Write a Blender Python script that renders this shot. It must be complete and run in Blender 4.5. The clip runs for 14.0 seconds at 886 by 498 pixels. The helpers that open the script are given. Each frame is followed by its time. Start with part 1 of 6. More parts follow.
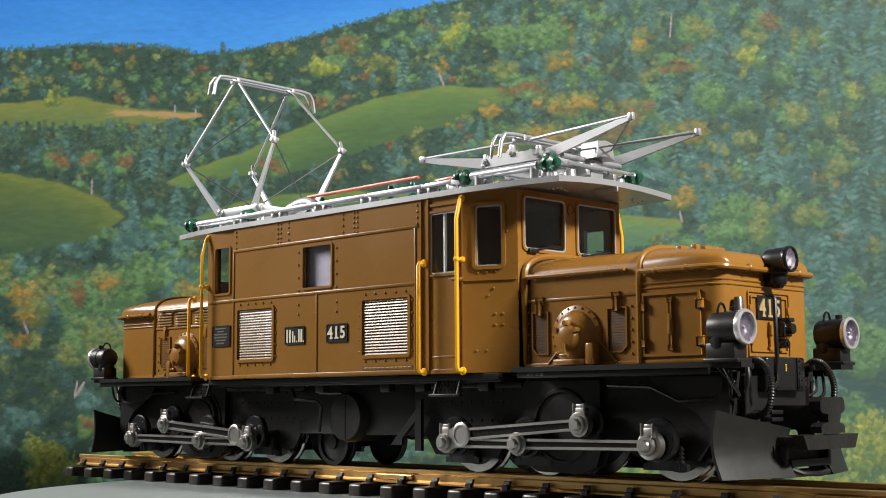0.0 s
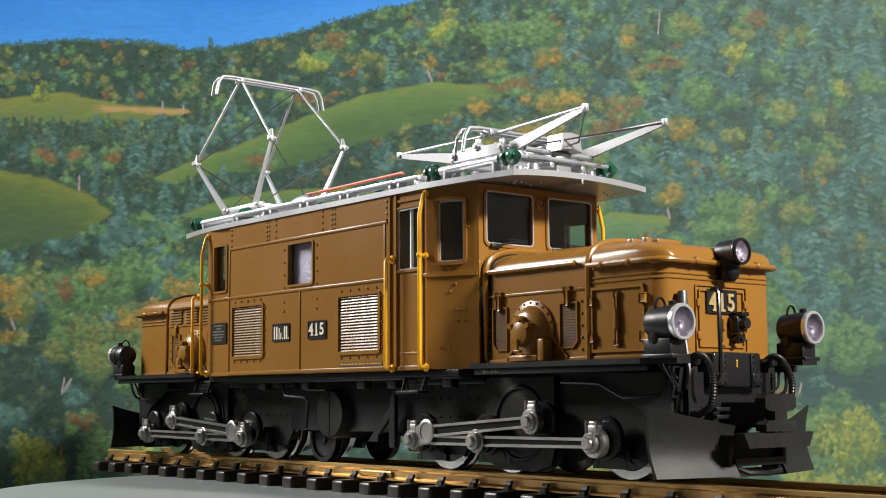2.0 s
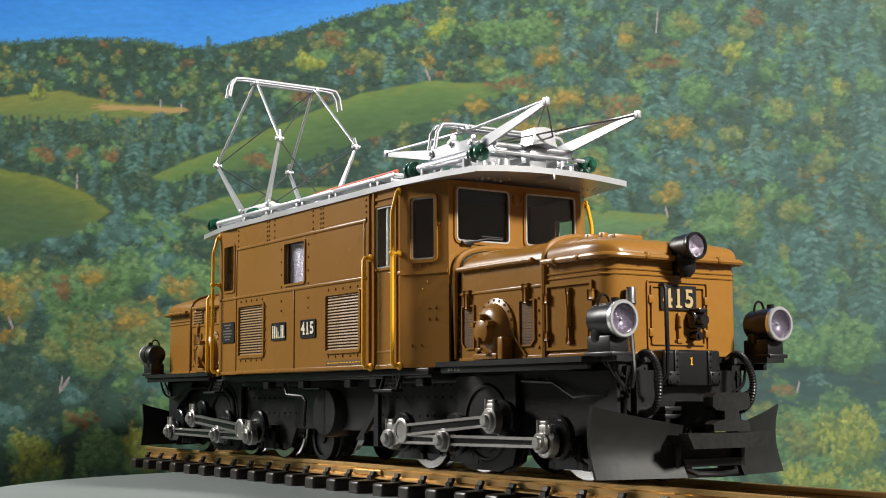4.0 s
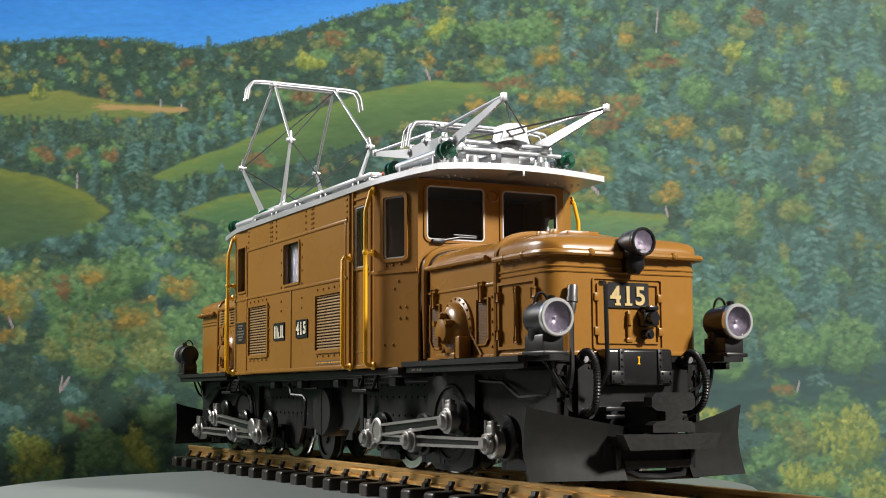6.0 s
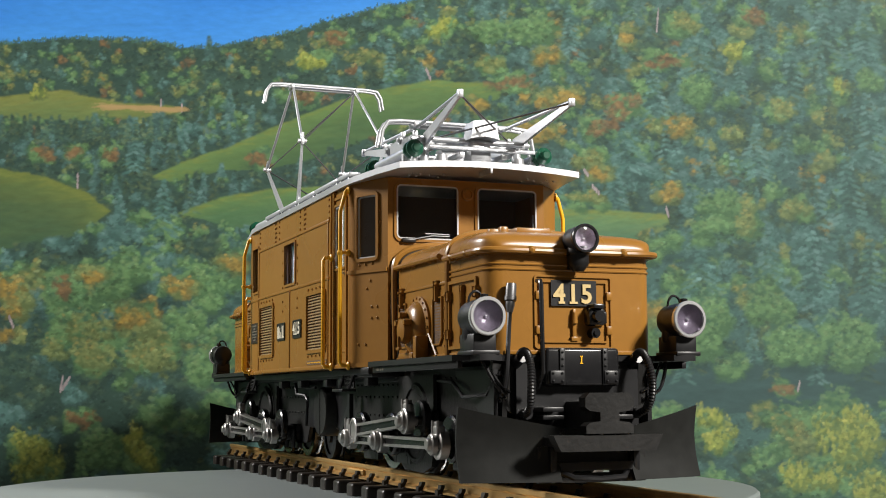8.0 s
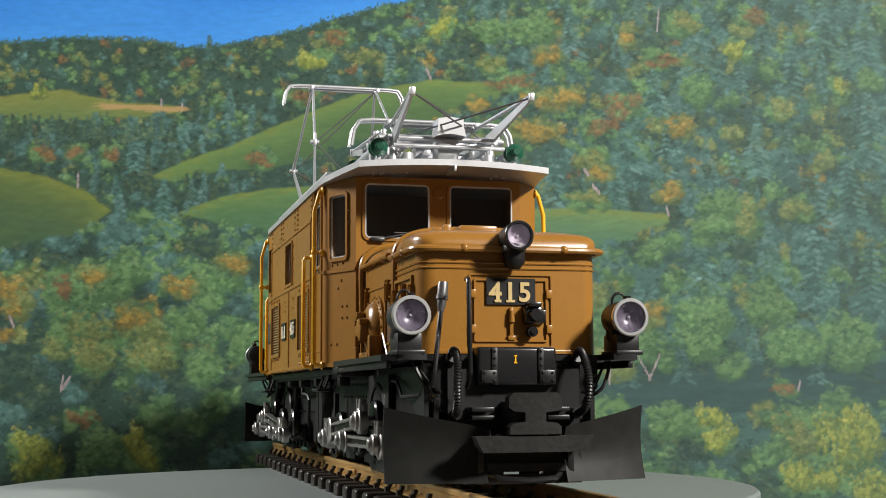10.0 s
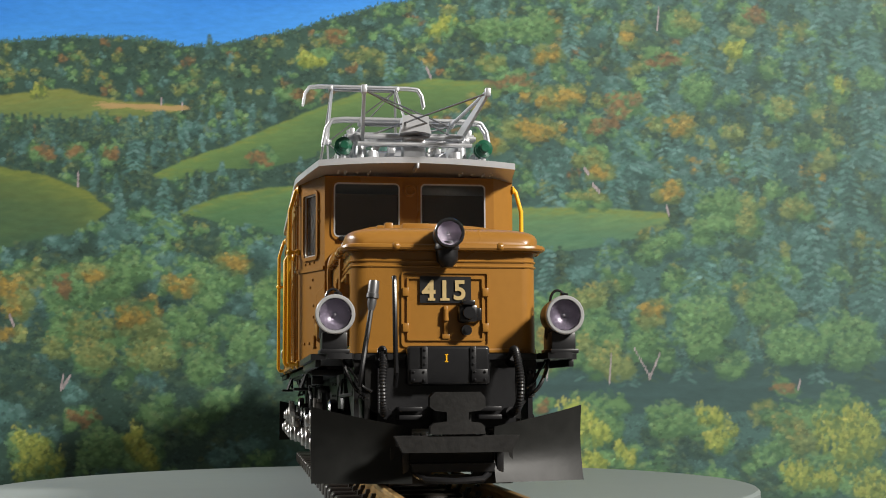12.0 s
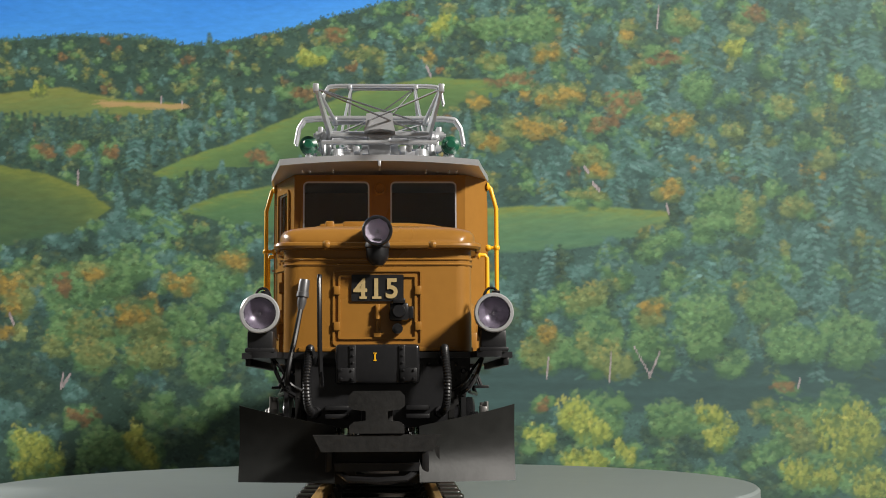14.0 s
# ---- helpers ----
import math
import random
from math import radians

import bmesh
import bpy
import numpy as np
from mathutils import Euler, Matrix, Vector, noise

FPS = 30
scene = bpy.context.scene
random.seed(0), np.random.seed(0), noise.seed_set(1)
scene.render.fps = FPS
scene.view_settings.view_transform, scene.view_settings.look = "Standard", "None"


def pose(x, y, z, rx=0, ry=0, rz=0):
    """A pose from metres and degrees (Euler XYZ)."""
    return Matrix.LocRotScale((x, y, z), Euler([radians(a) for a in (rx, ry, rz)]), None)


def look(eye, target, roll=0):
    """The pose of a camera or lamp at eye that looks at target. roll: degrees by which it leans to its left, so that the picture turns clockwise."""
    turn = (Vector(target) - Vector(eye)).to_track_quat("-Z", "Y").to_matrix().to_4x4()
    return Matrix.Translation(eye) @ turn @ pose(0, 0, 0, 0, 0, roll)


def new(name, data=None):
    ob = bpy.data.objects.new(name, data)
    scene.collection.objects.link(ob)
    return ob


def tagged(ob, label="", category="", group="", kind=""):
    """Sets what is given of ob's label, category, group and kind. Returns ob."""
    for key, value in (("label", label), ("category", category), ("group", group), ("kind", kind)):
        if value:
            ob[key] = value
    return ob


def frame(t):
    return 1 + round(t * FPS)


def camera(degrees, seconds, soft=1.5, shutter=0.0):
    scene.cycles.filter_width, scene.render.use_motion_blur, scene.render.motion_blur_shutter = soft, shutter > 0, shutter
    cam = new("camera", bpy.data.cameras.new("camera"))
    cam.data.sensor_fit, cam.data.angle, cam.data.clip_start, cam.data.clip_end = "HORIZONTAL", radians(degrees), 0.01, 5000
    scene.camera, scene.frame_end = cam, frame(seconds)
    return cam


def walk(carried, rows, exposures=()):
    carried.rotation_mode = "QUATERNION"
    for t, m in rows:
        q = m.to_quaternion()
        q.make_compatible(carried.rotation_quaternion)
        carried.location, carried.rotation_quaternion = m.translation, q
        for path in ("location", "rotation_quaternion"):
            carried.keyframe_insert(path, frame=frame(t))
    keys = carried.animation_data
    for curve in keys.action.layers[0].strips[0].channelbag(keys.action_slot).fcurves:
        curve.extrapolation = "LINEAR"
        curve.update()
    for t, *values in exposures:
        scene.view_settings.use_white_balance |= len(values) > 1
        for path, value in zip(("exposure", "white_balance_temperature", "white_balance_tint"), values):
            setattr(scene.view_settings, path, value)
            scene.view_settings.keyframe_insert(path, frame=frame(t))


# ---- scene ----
# The camera stands on a tripod before the turntable and settles its aim in the first seconds.
EYE = (0.0, -0.8567, 0.0575)
AIM = [(0, 24.2, 9.3), (0.5, 16.6, 7.7), (1, 10.5, 6.1), (1.5, 6.1, 4.5), (2, 3.1, 3.1), (2.5, 1.2, 2.1), (3, 0.1, 1.3),
       (4, -0.4, 0.6), (5.5, -0.3, 0.1), (7, 0, 0), (8, 0.6, -0.3), (10.5, 1.2, -1.4), (12, 1.3, -2.9), (13, 1.2, -4.2), (14, 1.2, -5.6)]


def aim(pan, tilt):
    yaw, pitch = radians(3.284) - pan / 2362, radians(6.249) + tilt / 2362
    way = (math.sin(yaw) * math.cos(pitch), math.cos(yaw) * math.cos(pitch), math.sin(pitch))
    return look(EYE, [e + w for e, w in zip(EYE, way)], -0.333)


cam = camera(36.73, 14.0, soft=1.0)
walk(cam, [(t, aim(pan, tilt)) for t, pan, tilt in AIM])

# ---- light: two studio lamps and a dim room ----
world = bpy.data.worlds.new("room_light")
scene.world = world
world.use_nodes = True
world.node_tree.nodes["Background"].inputs["Color"].default_value = (0.9, 0.95, 1.0, 1)
world.node_tree.nodes["Background"].inputs["Strength"].default_value = 0.07


def studio_lamp(name, place, target, size, power, colour):
    data = bpy.data.lights.new(name, "AREA")
    data.shape, data.size, data.energy, data.color = "DISK", size, power, colour
    ob = new(name, data)
    ob.matrix_world = look(place, target)
    return ob


studio_lamp("key_lamp", (1.78, -1.68, 1.50), (0, 0, 0.1), 0.36, 134, (1.0, 0.95, 0.88))
studio_lamp("side_lamp", (-1.34, 0.40, 0.92), (0, 0, 0.1), 0.52, 37, (1.0, 0.97, 0.93))
scene.view_settings.exposure = 0.0


# ---- materials ----
def material(name, colour, rough=0.5, metal=0.0, grain=0.12, scale=300.0, bump=0.0, spec=0.5, coat=0.0, blotch=0.0, random_tint=0.0):
    m = bpy.data.materials.new(name)
    m.use_nodes = True
    nt = m.node_tree
    b = nt.nodes["Principled BSDF"]
    b.inputs["Roughness"].default_value, b.inputs["Metallic"].default_value = rough, metal
    b.inputs["Specular IOR Level"].default_value, b.inputs["Coat Weight"].default_value = spec, coat
    co = nt.nodes.new("ShaderNodeTexCoord")
    n1 = nt.nodes.new("ShaderNodeTexNoise")
    n1.inputs["Scale"].default_value, n1.inputs["Detail"].default_value = scale, 4
    n2 = nt.nodes.new("ShaderNodeTexNoise")
    n2.inputs["Scale"].default_value, n2.inputs["Detail"].default_value = scale / 14, 3
    nt.links.new(co.outputs["Object"], n1.inputs["Vector"])
    nt.links.new(co.outputs["Object"], n2.inputs["Vector"])
    add = nt.nodes.new("ShaderNodeMath")
    add.operation = "ADD"
    mul = nt.nodes.new("ShaderNodeMath")
    mul.operation = "MULTIPLY"
    mul.inputs[1].default_value = 1 + 2 * blotch
    nt.links.new(n2.outputs["Fac"], mul.inputs[0])
    nt.links.new(n1.outputs["Fac"], add.inputs[0])
    nt.links.new(mul.outputs[0], add.inputs[1])
    ramp = nt.nodes.new("ShaderNodeMapRange")
    ramp.inputs["From Min"].default_value, ramp.inputs["From Max"].default_value = 0.6, 1.4 + blotch
    ramp.inputs["To Min"].default_value, ramp.inputs["To Max"].default_value = 1 - grain, 1 + grain
    nt.links.new(add.outputs[0], ramp.inputs["Value"])
    value = ramp.outputs[0]
    if random_tint:
        info = nt.nodes.new("ShaderNodeObjectInfo")
        r2 = nt.nodes.new("ShaderNodeMapRange")
        r2.inputs["To Min"].default_value, r2.inputs["To Max"].default_value = 1 - random_tint, 1 + random_tint
        nt.links.new(info.outputs["Random"], r2.inputs["Value"])
        m2 = nt.nodes.new("ShaderNodeMath")
        m2.operation = "MULTIPLY"
        nt.links.new(value, m2.inputs[0])
        nt.links.new(r2.outputs[0], m2.inputs[1])
        value = m2.outputs[0]
    mix = nt.nodes.new("ShaderNodeVectorMath")
    mix.operation = "SCALE"
    mix.inputs[0].default_value = colour
    nt.links.new(value, mix.inputs["Scale"])
    nt.links.new(mix.outputs[0], b.inputs["Base Color"])
    r3 = nt.nodes.new("ShaderNodeMapRange")
    r3.inputs["To Min"].default_value, r3.inputs["To Max"].default_value = max(rough - 0.08, 0.02), min(rough + 0.1, 1)
    nt.links.new(n2.outputs["Fac"], r3.inputs["Value"])
    nt.links.new(r3.outputs[0], b.inputs["Roughness"])
    if bump:
        bp = nt.nodes.new("ShaderNodeBump")
        bp.inputs["Strength"].default_value, bp.inputs["Distance"].default_value = bump, 0.0006
        nt.links.new(n1.outputs["Fac"], bp.inputs["Height"])
        nt.links.new(bp.outputs[0], b.inputs["Normal"])
    return m


def glass(name, tint, rough=0.03):
    m = bpy.data.materials.new(name)
    m.use_nodes = True
    b = m.node_tree.nodes["Principled BSDF"]
    b.inputs["Base Color"].default_value = (*tint, 1)
    b.inputs["Transmission Weight"].default_value, b.inputs["Roughness"].default_value = 1.0, rough
    b.inputs["IOR"].default_value = 1.45
    return m


def painted(name, rough=0.7):
    """Paint whose pigment is laid on stroke by stroke."""
    m = bpy.data.materials.new(name)
    m.use_nodes = True
    nt = m.node_tree
    b = nt.nodes["Principled BSDF"]
    a = nt.nodes.new("ShaderNodeAttribute")
    a.attribute_name = "pigment"
    n = nt.nodes.new("ShaderNodeTexNoise")
    n.inputs["Scale"].default_value, n.inputs["Detail"].default_value = 160, 5
    co = nt.nodes.new("ShaderNodeTexCoord")
    mp = nt.nodes.new("ShaderNodeMapping")
    mp.inputs["Scale"].default_value = (0.5, 1, 1.4)
    nt.links.new(co.outputs["Object"], mp.inputs["Vector"])
    nt.links.new(mp.outputs[0], n.inputs["Vector"])
    r = nt.nodes.new("ShaderNodeMapRange")
    r.inputs["To Min"].default_value, r.inputs["To Max"].default_value = 0.82, 1.18
    nt.links.new(n.outputs["Fac"], r.inputs["Value"])
    v = nt.nodes.new("ShaderNodeVectorMath")
    v.operation = "SCALE"
    nt.links.new(a.outputs["Color"], v.inputs[0])
    nt.links.new(r.outputs[0], v.inputs["Scale"])
    nt.links.new(v.outputs[0], b.inputs["Base Color"])
    bp = nt.nodes.new("ShaderNodeBump")
    bp.inputs["Strength"].default_value, bp.inputs["Distance"].default_value = 0.25, 0.0006
    nt.links.new(n.outputs["Fac"], bp.inputs["Height"])
    nt.links.new(bp.outputs[0], b.inputs["Normal"])
    b.inputs["Roughness"].default_value, b.inputs["Specular IOR Level"].default_value = rough, 0.3
    return m


BROWN = material("brown_enamel", (0.275, 0.128, 0.023), 0.27, grain=0.07, scale=220, bump=0.02, spec=0.38)
SLAT = material("glossy_slat", (0.34, 0.20, 0.08), 0.26, grain=0.05, spec=1.0, coat=0.6)
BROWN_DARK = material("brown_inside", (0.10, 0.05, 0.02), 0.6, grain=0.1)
BLACK = material("black_plastic", (0.011, 0.011, 0.012), 0.36, grain=0.3, scale=500, bump=0.04, spec=0.4)
BLACK_WORN = material("scuffed_black_plastic", (0.0105, 0.011, 0.0105), 0.42, grain=0.7, scale=160, bump=0.16, spec=0.17, blotch=0.5)
BLACK_MATT = material("dull_black_plastic", (0.014, 0.0138, 0.0135), 0.42, grain=0.6, scale=420, bump=0.25, spec=0.22, blotch=0.3)
BLACK_GLOSS = material("gloss_black", (0.012, 0.012, 0.013), 0.22, grain=0.2)
SILVER = material("silver_paint", (0.50, 0.51, 0.53), 0.36, 0.62, grain=0.06, scale=350, bump=0.03)
TRIM = material("bright_trim", (0.60, 0.60, 0.60), 0.3, 0.5, grain=0.06)
STEEL = material("nickel_steel", (0.44, 0.425, 0.41), 0.36, 0.95, grain=0.12, scale=300, bump=0.04)
DULL_STEEL = material("dull_steel", (0.16, 0.16, 0.165), 0.35, 0.7, grain=0.15)
TYRE = material("polished_tyre", (0.72, 0.71, 0.70), 0.2, 1.0, grain=0.08)
YELLOW = material("yellow_enamel", (0.86, 0.44, 0.015), 0.32, grain=0.05)
GREEN = material("green_insulator", (0.008, 0.075, 0.040), 0.25, grain=0.1)
RED = material("red_lead", (0.62, 0.09, 0.03), 0.35, grain=0.08)
BRASS = material("worn_brass", (0.50, 0.32, 0.125), 0.4, 0.85, grain=0.22, scale=160, bump=0.08, blotch=0.5)
SLEEPER = material("sleeper_plastic", (0.024, 0.019, 0.016), 0.34, grain=0.3, scale=260, bump=0.2, random_tint=0.2)
GREY = material("grey_turntable", (0.195, 0.222, 0.22), 0.45, grain=0.04, scale=60, bump=0.01)
GOLD = material("gilt_figures", (0.66, 0.50, 0.24), 0.35, 0.5, grain=0.08)
IVORY = material("ivory_figures", (0.80, 0.74, 0.58), 0.4, grain=0.06)
BLIND = material("lilac_white_blind", (0.29, 0.262, 0.34), 0.6, grain=0.04, scale=80)
WORN = material("worn_lettering", (0.13, 0.115, 0.085), 0.5)
WHITE = material("lit_bar_white", (0.86, 0.85, 0.82), 0.5, grain=0.04)
CHROME = material("lamp_ring", (0.78, 0.79, 0.80), 0.22, 0.7, grain=0.05)
REFLECTOR = material("lamp_reflector", (0.125, 0.112, 0.14), 0.3, 0.25, grain=0.2)
# Paler copy of the reflector; the upper lamp's brighter light is put into colour.
REFLECTOR_TOP_LIT = material("lit_upper_reflector", (0.34, 0.31, 0.35), 0.28, 0.2, grain=0.2)
GLASS = glass("window_glass", (0.82, 0.85, 0.85))
LENS = glass("lamp_glass", (0.86, 0.83, 0.90))
PLASTER = material("room_wall", (0.14, 0.14, 0.135), 0.8, grain=0.06, scale=20, bump=0.05)
FLOOR = material("room_floor", (0.13, 0.115, 0.10), 0.6, grain=0.1, scale=20)
SKETCH = painted("landscape_paint")

MM = 0.001


# ---- mesh helpers, in millimetres ----
ABOUT = [1]     # -1 while the far half of a point-symmetric thing is built


def part(name, bm, mat, parent, label="", smooth=True, kind=""):
    """Links a bmesh as one mesh object under a thing or a part."""
    if ABOUT[0] < 0:
        bmesh.ops.rotate(bm, cent=(0, 0, 0), matrix=Matrix.Rotation(math.pi, 3, "Z"), verts=bm.verts)
    me = bpy.data.meshes.new(name)
    bmesh.ops.scale(bm, vec=(MM, MM, MM), verts=bm.verts)
    bmesh.ops.recalc_face_normals(bm, faces=bm.faces)
    bm.to_mesh(me)
    bm.free()
    for mt in (mat if isinstance(mat, (list, tuple)) else [mat]):
        me.materials.append(mt)
    if smooth:
        me.shade_smooth()
        me.set_sharp_from_angle(angle=radians(38))
    ob = new(name, me)
    if parent is not None:
        ob.parent = parent
    return tagged(ob, label, kind=kind)


def pieces(name, bm, mat, parent, label="", smooth=True):
    """Links every separate piece of a bmesh as a part of its own."""
    bm.verts.ensure_lookup_table()
    seen, made = set(), []
    for v in bm.verts:
        if v in seen:
            continue
        todo, island = [v], []
        seen.add(v)
        while todo:
            w = todo.pop()
            island.append(w)
            for e in w.link_edges:
                o = e.other_vert(w)
                if o not in seen:
                    seen.add(o)
                    todo.append(o)
        one, copy = bmesh.new(), {}
        for w in island:
            copy[w] = one.verts.new(w.co)
        for f in {f for w in island for f in w.link_faces}:
            one.faces.new([copy[w] for w in f.verts]).material_index = f.material_index
        made.append(part(name, one, mat, parent, label, smooth))
    bm.free()
    return made


def thing(name, label, category, group="", kind=""):
    return tagged(new(name), label, category, group, kind)


def box(bm, x0, x1, y0, y1, z0, z1, bevel=0.0, seg=2, pick=None, mat=0):
    r = bmesh.ops.create_cube(bm, size=1.0)
    vs = r["verts"]
    for v in vs:
        v.co = Vector(((x0 + x1) / 2 + v.co.x * (x1 - x0), (y0 + y1) / 2 + v.co.y * (y1 - y0), (z0 + z1) / 2 + v.co.z * (z1 - z0)))
    fs = {f for v in vs for f in v.link_faces}
    for f in fs:
        f.material_index = mat
    if bevel:
        es = {e for v in vs for e in v.link_edges}
        if pick:
            es = {e for e in es if pick((e.verts[0].co + e.verts[1].co) / 2, (e.verts[1].co - e.verts[0].co).normalized())}
        bmesh.ops.bevel(bm, geom=list(es), offset=bevel, offset_type="OFFSET", segments=seg, profile=0.5, affect="EDGES", clamp_overlap=True)


def rod(bm, a, b, r, r2=None, seg=10, mat=0):
    a, b = Vector(a), Vector(b)
    d = b - a
    m = Matrix.Translation((a + b) / 2) @ d.to_track_quat("Z", "Y").to_matrix().to_4x4()
    made = bmesh.ops.create_cone(bm, cap_ends=True, segments=seg, radius1=r, radius2=r if r2 is None else r2, depth=d.length, matrix=m)
    for f in {f for v in made["verts"] for f in v.link_faces}:
        f.material_index = mat


def ball(bm, c, r, squash=(1, 1, 1), seg=10):
    bmesh.ops.create_uvsphere(bm, u_segments=seg, v_segments=max(6, seg // 2 + 2), radius=r,
                              matrix=Matrix.Translation(c) @ Matrix.Diagonal((*squash, 1)))


def tube(bm, pts, r, seg=8, closed=False):
    """A bent round bar along a smooth chain of points."""
    pts = [Vector(p) for p in pts]
    n, rings, up = len(pts), [], None
    for i, p in enumerate(pts):
        d = (pts[(i + 1) % n] - pts[i - 1]) if closed or 0 < i < n - 1 else (pts[1] - pts[0] if i == 0 else pts[-1] - pts[-2])
        d.normalize()
        if up is None:
            up = d.orthogonal().normalized()
        up = (up - d * up.dot(d)).normalized()
        side = d.cross(up)
        rr = r[i] if isinstance(r, (list, tuple)) else r
        rings.append([bm.verts.new(p + (up * math.cos(k * math.tau / seg) + side * math.sin(k * math.tau / seg)) * rr) for k in range(seg)])
    for i in range(n if closed else n - 1):
        a, b = rings[i], rings[(i + 1) % n]
        for k in range(seg):
            bm.faces.new((a[k], a[(k + 1) % seg], b[(k + 1) % seg], b[k]))
    if not closed:
        bm.faces.new(rings[0][::-1])
        bm.faces.new(rings[-1])


def curve(pts, n=6):
    """Points of a Catmull-Rom curve through pts."""
    p = [Vector(q) for q in pts]
    p = [2 * p[0] - p[1]] + p + [2 * p[-1] - p[-2]]
    out = []
    for i in range(1, len(p) - 2):
        for k in range(n):
            t = k / n
            out.append(0.5 * (2 * p[i] + (p[i + 1] - p[i - 1]) * t + (2 * p[i - 1] - 5 * p[i] + 4 * p[i + 1] - p[i + 2]) * t * t
                              + (3 * p[i] - p[i - 1] - 3 * p[i + 1] + p[i + 2]) * t ** 3))
    return out + [p[-2]]


def turned(bm, profile, m, seg=24, mat=0):
    """A turned solid: profile of (radius, height) pairs about the z axis of m."""
    rings = []
    for r, h in profile:
        rings.append([bm.verts.new(m @ Vector((r * math.cos(k * math.tau / seg), r * math.sin(k * math.tau / seg), h))) for k in range(seg)] if r > 1e-6
                     else [bm.verts.new(m @ Vector((0, 0, h)))])
    for a, b in zip(rings, rings[1:]):
        for k in range(seg):
            q = [a[k % len(a)], a[(k + 1) % len(a)], b[(k + 1) % len(b)], b[k % len(b)]]
            q = [v for i, v in enumerate(q) if v not in q[:i]]
            if len(q) > 2:
                bm.faces.new(q).material_index = mat


def axis_m(place, way):
    return Matrix.Translation(place) @ Vector(way).to_track_quat("Z", "Y").to_matrix().to_4x4()


def prism(bm, outline, depth, m, mat=0):
    """An outline in the xy plane of m, drawn out along its z axis."""
    a = [bm.verts.new(m @ Vector((u, v, 0))) for u, v in outline]
    b = [bm.verts.new(m @ Vector((u, v, depth))) for u, v in outline]
    n = len(a)
    fs = [bm.faces.new(a[::-1]), bm.faces.new(b)] + [bm.faces.new((a[i], a[(i + 1) % n], b[(i + 1) % n], b[i])) for i in range(n)]
    for f in fs:
        f.material_index = mat


def round_rect(w, h, r, n=4):
    out = []
    for cx, cy, s in ((w / 2 - r, h / 2 - r, 0), (-w / 2 + r, h / 2 - r, 1), (-w / 2 + r, -h / 2 + r, 2), (w / 2 - r, -h / 2 + r, 3)):
        for k in range(n + 1):
            a = (s + k / n) * math.pi / 2
            out.append((cx + r * math.cos(a), cy + r * math.sin(a)))
    return out


def ring_frame(bm, w, h, r, rim, depth, m, n=4):
    """A rounded rectangular frame with an open middle."""
    o, i = round_rect(w, h, r, n), round_rect(w - 2 * rim, h - 2 * rim, max(r - rim, 0.3), n)
    k = len(o)
    va = [[bm.verts.new(m @ Vector((u, v, z))) for u, v in pts] for pts, z in ((o, 0), (o, depth), (i, depth), (i, 0))]
    for a, b in zip(va, va[1:] + va[:1]):
        for j in range(k):
            bm.faces.new((a[j], a[(j + 1) % k], b[(j + 1) % k], b[j]))


def holed_wall(bm, w0, w1, h0, h1, holes, thick, m):
    """A slab in the xy plane of m, with rectangular openings (w0, w1, h0, h1) right through it."""
    ws = sorted({w0, w1, *[v for a, b, _, _ in holes for v in (a, b)]})
    hs = sorted({h0, h1, *[v for _, _, a, b in holes for v in (a, b)]})
    solid = lambda i, j: 0 <= i < len(ws) - 1 and 0 <= j < len(hs) - 1 and not any(
        a < (ws[i] + ws[i + 1]) / 2 < b and c < (hs[j] + hs[j + 1]) / 2 < d for a, b, c, d in holes)
    grid = {}

    def vert(i, j, k):
        if (i, j, k) not in grid:
            grid[i, j, k] = bm.verts.new(m @ Vector((ws[i], hs[j], k * thick)))
        return grid[i, j, k]
    for i in range(len(ws) - 1):
        for j in range(len(hs) - 1):
            if not solid(i, j):
                continue
            bm.faces.new((vert(i, j, 1), vert(i + 1, j, 1), vert(i + 1, j + 1, 1), vert(i, j + 1, 1)))
            bm.faces.new((vert(i, j, 0), vert(i, j + 1, 0), vert(i + 1, j + 1, 0), vert(i + 1, j, 0)))
            for di, dj, p, q in ((-1, 0, (i, j), (i, j + 1)), (1, 0, (i + 1, j), (i + 1, j + 1)), (0, -1, (i, j), (i + 1, j)), (0, 1, (i, j + 1), (i + 1, j + 1))):
                if not solid(i + di, j + dj):
                    bm.faces.new((vert(*p, 0), vert(*q, 0), vert(*q, 1), vert(*p, 1)))


def written(name, text, size, mat, parent, m, thick=0.4, label=""):
    """Raised letters in the built-in typeface, as a mesh."""
    cu = bpy.data.curves.new(name, "FONT")
    cu.body, cu.size, cu.extrude, cu.align_x, cu.align_y = text, size * MM, thick * MM, "CENTER", "CENTER"
    cu.offset = 0.024 * size * MM
    tmp = bpy.data.objects.new(name, cu)
    scene.collection.objects.link(tmp)
    me = bpy.data.meshes.new_from_object(tmp.evaluated_get(bpy.context.evaluated_depsgraph_get()))
    bpy.data.objects.remove(tmp)
    bpy.data.curves.remove(cu)
    me.materials.clear()
    me.materials.append(mat)
    ob = new(name, me)
    ob.parent = parent
    mm = Matrix.Rotation(math.pi, 4, "Z") @ m if ABOUT[0] < 0 else m.copy()
    mm.translation = mm.translation * MM
    ob.matrix_local = mm
    return tagged(ob, label)


